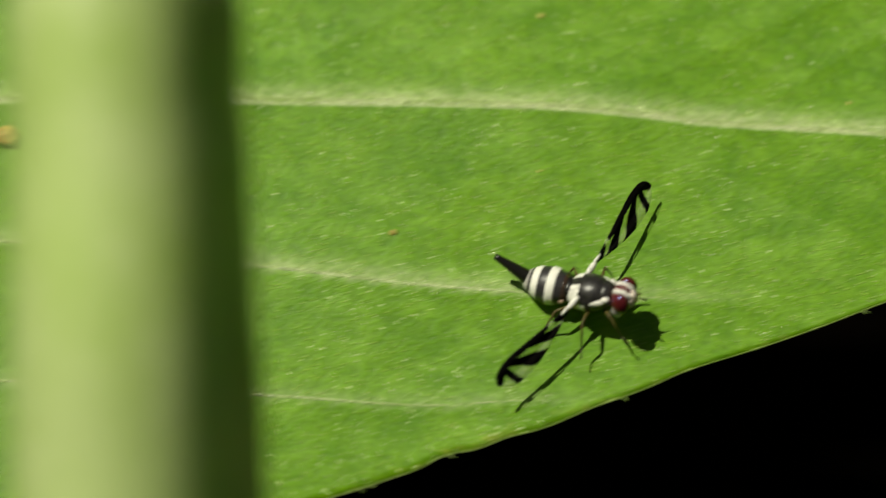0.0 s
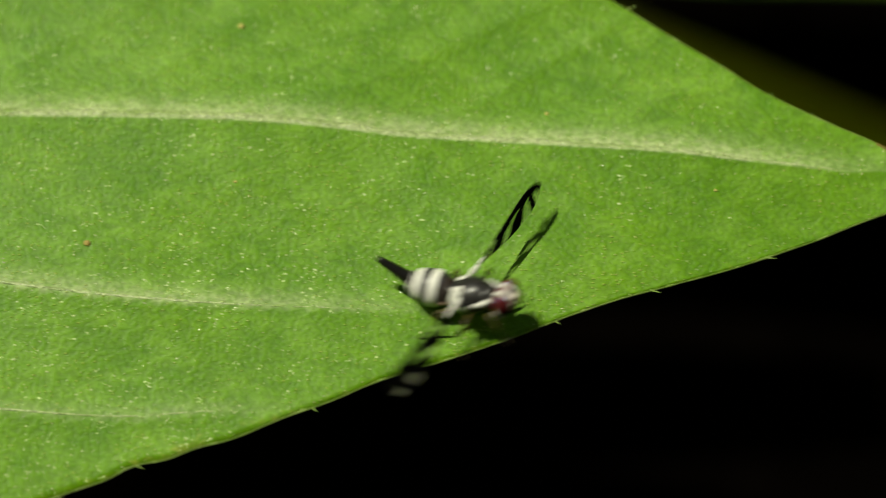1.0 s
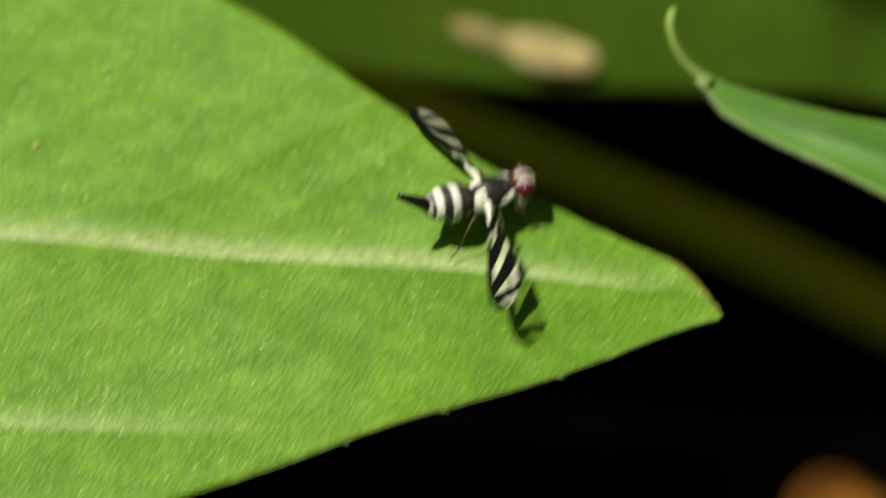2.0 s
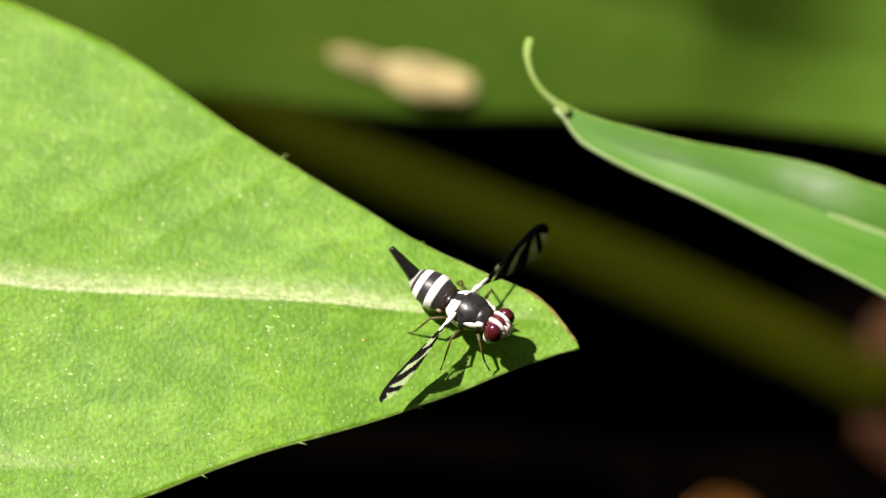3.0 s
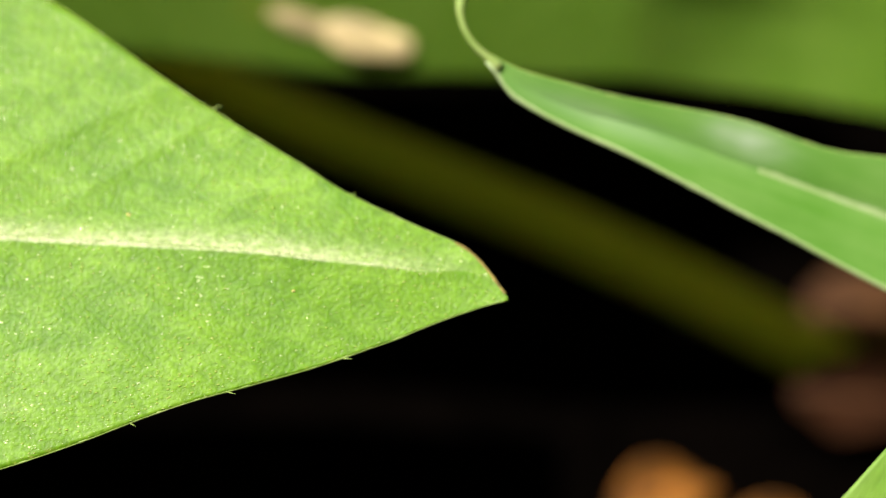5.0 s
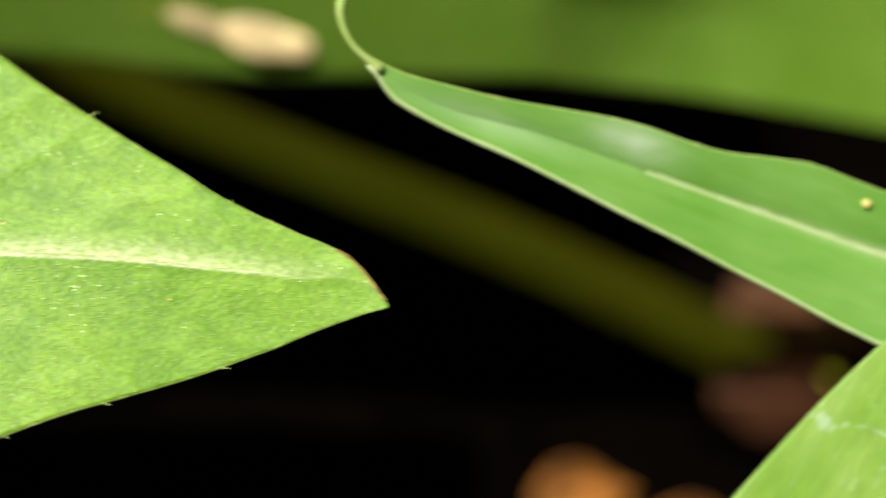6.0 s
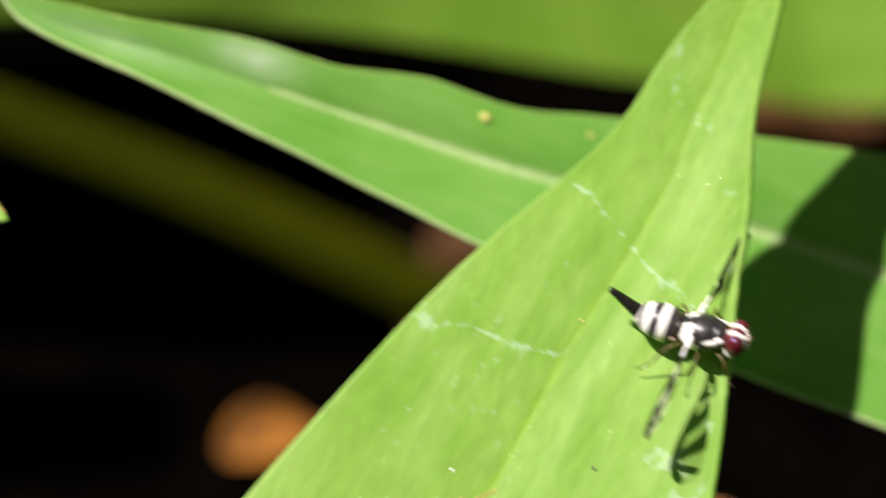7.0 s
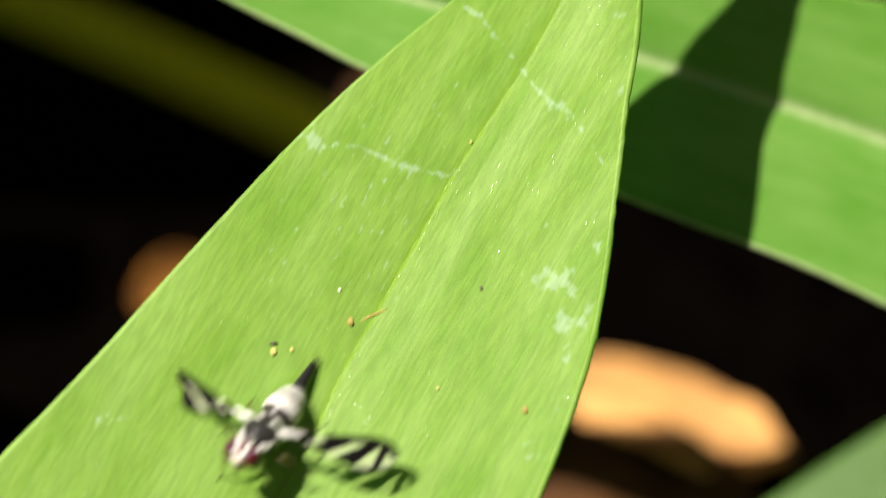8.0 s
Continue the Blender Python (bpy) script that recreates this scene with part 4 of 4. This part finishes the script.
def wing_bm(side):
    """A narrow-based wing along x, black-banded; its bands are faces of their own in the membrane's grid."""
    bm = bmesh.new()
    nx, ny, length = 96, 28, 4.4
    front = spline([(0, 0.08), (0.15, 0.10), (0.35, 0.22), (0.6, 0.40), (0.8, 0.50), (0.92, 0.42), (0.98, 0.24), (1, 0.08)])
    rear = spline([(0, -0.08), (0.15, -0.10), (0.30, -0.30), (0.5, -0.52), (0.7, -0.62), (0.86, -0.54), (0.96, -0.28), (1, -0.02)])
    s = np.linspace(0, 1, nx)
    f, r = front(s), rear(s)
    layer = []
    for z in (0.012, -0.012):
        grid = []
        for i in range(nx):
            row = []
            for j in range(ny):
                q = j / (ny - 1)
                y = 1.1 * (f[i] * (1 - q) + r[i] * q)
                row.append(bm.verts.new((s[i] * length, side * y, z + 0.10 * math.sin(q * 9) * 0.3 * min(1, s[i] * 3) - 0.10 * s[i] ** 2)))
            grid.append(row)
        layer.append(grid)

    def dark(a, q):
        """Black pattern: q runs from the dark edge to the other, a from root to tip."""
        w = 0.012 * math.sin(9 * q + 5 * a)
        if a < 0.13:
            return False
        if a > 0.34 and q < 0.20 + 0.10 * max(0, a - 0.6) or a > 0.90 and q < 0.8 - 6 * (0.97 - a) or a > 0.975:
            return True
        if abs(a - 0.26 + 0.10 * q + w) < 0.045:
            return True
        if abs(a - 0.55 + 0.27 * q + w) < 0.095 - 0.03 * q:
            return True
        if abs(a - 0.85 + 0.34 * q + w) < 0.055 + 0.035 * q:
            return True
        return abs(a - 0.88 + 0.06 * q) < 0.032 and q < 0.95

    for g, flip in ((layer[0], side < 0), (layer[1], side > 0)):
        for i in range(nx - 1):
            for j in range(ny - 1):
                vs = (g[i][j], g[i + 1][j], g[i + 1][j + 1], g[i][j + 1])
                fc = bm.faces.new(vs if flip else vs[::-1])
                fc.material_index = 1 if dark((i + 0.5) / nx, (j + 0.5) / ny) else 0
    a, b = layer
    for i in range(nx - 1):
        for j in (0, ny - 1):
            bm.faces.new((a[i][j], b[i][j], b[i + 1][j], a[i + 1][j])).material_index = 1 if dark((i + 0.5) / nx, (j + 0.5) / ny) else 0
    return bm


fly = new("fly")
tagged(fly, "black and white banded fly with wine-red eyes and patterned wings", "fly")
thorax = part("thorax", lumps(((0, 0, 1.38), (0.92, 0.74, 0.66), (0, -4, 0)), ((0.62, 0, 1.45), (0.42, 0.55, 0.48), (0, 0, 0)), ((-0.1, 0, 1.1), (0.75, 0.62, 0.5), (0, 0, 0)), seg=32, rings=20),
              THORAX, fly, "glossy grey-black thorax")
part("scutellum", lumps(((-0.80, 0, 1.58), (0.30, 0.46, 0.27), (0, -25, 0))), BLACK, thorax, "black shield behind the thorax")
for sgn in (1, -1):
    part("side_stripe", lumps(((0.40, sgn * 0.53, 1.52), (0.38, 0.15, 0.15), (0, 0, -sgn * 14)), ((0.74, sgn * 0.41, 1.62), (0.18, 0.14, 0.13), (0, 0, 0))), WHITE, thorax, "white stripe on the flank")
    patch = lumps(((0, 0, 1.38), (0.92 * 1.035, 0.74 * 1.035, 0.66 * 1.035), (0, -4, 0)), seg=72, rings=48)
    drop = []
    for f in patch.faces:
        c = f.calc_center_median()
        y = sgn * c.y
        rear = -0.86 < c.x < -0.34 + 0.10 * math.sin(4 * y) and 0.17 < y and c.z > 1.30
        flank = -0.46 < c.x < 0.02 and 0.40 < y and 1.05 < c.z < 1.52
        if not (rear or flank):
            drop.append(f)
    bmesh.ops.delete(patch, geom=drop, context="FACES")
    part("side_patch", patch, WHITE, thorax, "white patch beside the wing base")
    part("back_spot", lumps(((-0.35, sgn * 0.28, 1.96), (0.11, 0.08, 0.05), (0, 0, 0))), WHITE, thorax, "small white spot")
for sgn in (1, -1):
    for x, y, z, dx in ((-0.75, 0.28, 1.85, -0.34), (-0.45, 0.45, 1.90, -0.30), (0.05, 0.58, 1.80, -0.22)):
        bm = bmesh.new()
        tube(bm, smooth_path([(x, sgn * y, z), (x + 0.5 * dx, sgn * (y + 0.03), z + 0.17), (x + dx, sgn * (y + 0.07), z + 0.24)], 6), np.linspace(0.016, 0.005, 6), 5)
        part("bristle", bm, BLACK, thorax)
neck = part("neck", lumps(((0.98, 0, 1.42), (0.25, 0.2, 0.2), (0, 0, 0))), DARK, fly)

def head_part(name, bm, mat, parent, label=""):
    """A piece of the head, a little enlarged about the neck."""
    bmesh.ops.transform(bm, matrix=Matrix.Translation((1.05, 0, 1.42)) @ Euler((0, radians(-12), 0)).to_matrix().to_4x4() @ Matrix.Scale(1.06, 4) @ Matrix.Translation((-1.12, 0, -1.42)), verts=bm.verts)
    return part(name, bm, mat, parent, label)


head = head_part("head", lumps(((1.34, 0, 1.42), (0.36, 0.60, 0.52), (0, 18, 0)), seg=28, rings=18), BROW, fly, "wine-dark head with cream stripes")
for sgn in (1, -1):
    head_part("eye", lumps(((1.42, sgn * 0.40, 1.47), (0.34, 0.30, 0.44), (sgn * 10, 18, sgn * 14)), seg=28, rings=18), EYE, head, "wine-red compound eye")
    head_part("brow_stripe", lumps(((1.50, sgn * 0.17, 1.70), (0.37, 0.115, 0.23), (0, 38, 0))), WHITE, head, "cream stripe between the eyes")
    head_part("cheek", lumps(((1.22, sgn * 0.47, 1.22), (0.20, 0.17, 0.34), (0, 15, 0))), WHITE, head, "white cheek behind the eye")
    bm = bmesh.new()
    tube(bm, smooth_path([(1.70, sgn * 0.10, 1.50), (1.86, sgn * 0.13, 1.44), (1.98, sgn * 0.16, 1.32)], 8), np.linspace(0.06, 0.035, 8), 8)
    head_part("antenna", bm, LEG, head, "short straw-coloured antenna")
    bm = bmesh.new()
    tube(bm, smooth_path([(1.86, sgn * 0.13, 1.47), (2.0, sgn * 0.2, 1.58), (2.15, sgn * 0.28, 1.62)], 6), np.linspace(0.014, 0.006, 6), 5)
    head_part("bristle", bm, BLACK, head)
head_part("brow_line", lumps(((1.53, 0, 1.72), (0.34, 0.05, 0.185), (0, 38, 0))), EYE, head, "wine-red line between brow stripes")
head_part("face", lumps(((1.63, 0, 1.30), (0.22, 0.31, 0.36), (0, 25, 0))), PALE, head, "cream face")
head_part("mouth", lumps(((1.52, 0, 0.93), (0.14, 0.15, 0.16), (0, 20, 0))), DARK, head, "dark mouthparts")

belly = spline([(-1.85, 0.28), (-1.66, 0.44), (-1.35, 0.60), (-1.0, 0.69), (-0.68, 0.69), (-0.34, 0.58), (0, 0.38), (0.2, 0.22)])
abdomen = part("abdomen", band(belly, -1.78, 0.18, 26, (-0.72, 0, 1.30), 8), SLATE, fly, "dark grey abdomen with white bands")
for x0, x1, mat, label in ((-1.86, -1.64, GREY, "grey band"), (-1.52, -1.24, WHITE, "white band"), (-0.90, -0.58, WHITE, "white band"), (-0.32, -0.08, DARK, "brown band at the waist")):
    def swollen(x, g=belly):
        return g(x) + 0.022
    part("abdomen_band", band(swollen, x0, x1, 8, (-0.72, 0, 1.30), 8), mat, abdomen, label)
part("waist_mark", lumps(((-1.02, -0.55, 1.28), (0.12, 0.07, 0.13), (0, 0, 0)), ((-1.02, 0.55, 1.28), (0.12, 0.07, 0.13), (0, 0, 0))), PINK, abdomen, "pinkish flank marks")
bm = bmesh.new()
tube(bm, smooth_path([(0.05, 0, 0), (-0.55, 0, 0.01), (-1.12, 0, 0.01), (-1.70, 0, 0)], 16), spline([(0, 0.36), (0.2, 0.29), (0.6, 0.20), (1, 0.12)])(np.linspace(0, 1, 16)), 16)
ovipositor = part("ovipositor", bm, BLACK, fly, "long black egg-laying tube, raised")

legs = []
for sgn in (1, -1):
    for hip, knee, ankle, toe, mat in (
            ((0.55, 0.30, 0.95), (1.05, 0.85, 1.15), (1.35, 0.95, 0.25), (1.65, 1.05, 0.03), LEG),
            ((0.05, 0.38, 0.90), (0.10, 1.35, 1.25), (0.05, 1.75, 0.30), (0.10, 2.10, 0.03), LEG),
            ((-0.45, 0.34, 0.90), (-1.05, 1.05, 1.30), (-1.60, 1.35, 0.35), (-2.05, 1.55, 0.03), LEG)):
        bm = bmesh.new()
        hip, knee, ankle, toe = [(p[0], sgn * p[1], p[2]) for p in (hip, knee, ankle, toe)]
        tube(bm, [hip, tuple(0.5 * (a + b) + (0.04 if k == 2 else 0) for k, (a, b) in enumerate(zip(hip, knee))), knee], [0.065, 0.08, 0.045], 8)
        tube(bm, [knee, tuple(0.5 * (a + b) for a, b in zip(knee, ankle)), ankle], [0.042, 0.04, 0.03], 8)
        leg = part("leg", bm, mat, fly, "thin straw-coloured leg")
        legs.append(leg)
        bm = bmesh.new()
        tube(bm, [ankle, tuple(0.5 * (a + b) - (0.03 if k == 2 else 0) for k, (a, b) in enumerate(zip(ankle, toe))), toe], [0.03, 0.026, 0.03], 8)
        part("foot", bm, LEG_DARK, leg, "dark foot")

fly.scale = (1.05, 1.05, 1.05)
wings = {}
for sgn in (1, -1):
    root = part("wing", wing_bm(sgn), (MEMBRANE, WING_DARK), fly, "clear wing with black bands")
    wings[sgn] = root
    part("wing_root", lumps(((0.22, 0, 0), (0.32, 0.13, 0.10), (0, 0, 0)), ((0.62, sgn * 0.05, 0), (0.28, 0.07, 0.05), (0, 0, 0))), WHITE, root, "creamy wing root")

# ---- movement ----
# seconds, mm along and across the leaf, heading in degrees
WALK_A = [
    (0, -6.25, -3.17, -20), (0.3, -2.99, -3.09, -27), (0.5, -1.35, -3.03, -36), (0.6, -1.03, -3.57, -39), (0.9, -0.76, -3.38, -40), (1, 1.25, -2.81, -20),
    (1.2, 2.45, -1.56, 2), (1.5, 5.55, 1.58, 36), (1.8, 9.31, 6.58, 37), (2, 10.13, 6.42, 17), (2.1, 11.08, 5.58, -0), (2.2, 11.45, 5.33, -6),
    (2.7, 13.40, 4.20, -22), (3.3, 15.88, 1.97, -42), (3.5, 15.90, 2.20, -31), (3.7, 16.44, 2.56, -22), (3.9, 16.30, 2.40, -19), (4, 16.37, 2.45, -10),
    (4.1, 16.50, 2.75, -4), (4.3, 16.60, 2.85, -2), (4.5, 16.80, 2.60, -10), (4.6, 17.45, 2.78, -27)]
FLIGHT = [(4.7, 29.3, 0.6, 3.0, -15), (4.8, 37.5, 0.0, 6.0, -12), (4.9, 43.0, -0.8, 6.0, -12)]
WALK_B = [
    (5.0, 3.14, 0.63, -17), (5.2, 3.14, 0.63, -17), (6.5, 3.14, 0.63, -17), (6.8, 3.32, -0.32, -21), (7.0, 4.28, -0.10, -19), (7.1, 4.1, -0.25, -25), (7.2, 3.74, -0.50, -36),
    (7.3, 2.85, -0.75, -56), (7.4, 1.89, -1.10, -76), (7.5, 0.65, -2.30, -100), (7.6, -1.42, -3.37, -111), (7.7, -1.55, -3.5, -113), (7.8, -4.64, -6.47, -117), (7.9, -6.45, -8.7, -118),
    (8.0, -8.44, -11.47, -119)]
# seconds, sweep of the left and right wing from straight ahead, twist of both
BEAT = [
    (0.0, 74, 116, 66, 67), (0.3, 62, 108, 70, 69), (0.5, 57, 105, 69, 69), (0.9, 64, 108, 73, 67), (1.0, 68, 108, 88, 68), (1.2, 88, 105, 78, 86),
    (1.5, 113, 98, 10, 5), (1.8, 110, 93, 12, -15), (2.0, 106, 99, 15, -25), (2.1, 99, 98, 45, -40), (2.2, 88, 109, 70, -50), (3.3, 80, 93, 60, -50),
    (3.5, 83, 109, 75, -62), (3.7, 80, 97, 75, -62), (3.9, 69, 115, 65, -55), (4.0, 87, 100, 62, -62), (4.5, 88, 101, 64, -62), (4.6, 85, 110, 60, -45),
    (4.7, 60, 60, 0, 0), (4.8, 100, 100, 50, -40), (4.9, 60, 60, 0, 0), (5.0, 90, 95, 60, -45), (5.2, 85, 95, 75, -62), (6.8, 85, 95, 75, -62),
    (7.0, 81, 96, 75, -62), (7.1, 78, 112, 50, -46), (7.2, 82, 116, 45, -22), (7.3, 84, 110, 40, 22), (7.4, 85, 105, 38, 50), (7.6, 98, 84, 34, 48), (7.8, 106, 91, 30, 50), (8.0, 111, 95, 38, 50)]


def droop(t, side):
    """Degrees by which a wing hangs below level."""
    if side > 0:
        return float(np.interp(t, [0, 0.3, 1.2, 1.5, 3.3, 4.0, 4.6, 5.0, 7.0, 7.4, 8.0], [-6, -14, -10, 3, 6, 13, 13, 3, 3, -2, 2]))
    return float(np.interp(t, [0, 7.0, 7.4, 7.6, 8.0], [12, 12, -4, 4, 8]))


def turned(t):
    """From 0 to 1 as the fly turns towards the leaf's base."""
    return min(1, max(0, (t - 6.9) / 0.5))


def on_leaf(plane, x, y, heading, lean=16, pitch=0, lift=0.0):
    """Pose on a leaf: the body leans with the slope and rears up about its hips."""
    return plane @ at(x, y, lift, -lean) @ pose(0, 0, 0, 0, 0, heading) @ at(0, 0, 1) @ pose(0, 0, 0, 0, pitch, 0) @ at(0, 0, -1)


def motions():
    walk(fly, [(t, on_leaf(LEAF_A, x, y, h, 16, -12 * min(1, max(0, (1.5 - t) / 0.3)))) for t, x, y, h in WALK_A]
         + [(t, VIEW @ at(u, v, w, -TILT - 16) @ pose(0, 0, 0, 0, 0, h)) for t, u, v, w, h in FLIGHT]
         + [(t, on_leaf(LEAF_B0, x, y, h, 26 - 5 * turned(t), -16 * turned(t), 0.3 * turned(t))) for t, x, y, h in WALK_B])
    walk(ovipositor, [(t, at(-2.30, 0, 1.52, 0, a)) for t, a in ((0, 42), (6.9, 42), (7.2, 34), (7.4, 24), (8.0, 24))])
    for leg in legs:
        walk(leg, [(t, at(0, 0, 0.95 - 0.1 * turned(t)) @ pose(0, 0, 0, 0, 30 * turned(t), 0) @ at(0, 0, -0.95)) for t in (0, 6.9, 7.0, 7.1, 7.2, 7.3, 7.4, 8.0)])
    walk(wings[1], [(t, at(-0.25, 0.62, 1.72, 0, 0, a) @ pose(0, 0, 0, 0, droop(t, 1), 0) @ pose(0, 0, 0, tw + 6)) for t, a, b, tw, tv in BEAT])
    walk(wings[-1], [(t, at(-0.25, -0.62, 1.72, 0, 0, -b) @ pose(0, 0, 0, 0, droop(t, -1), 0) @ pose(0, 0, 0, -tv - 6)) for t, a, b, tw, tv in BEAT])


motions()
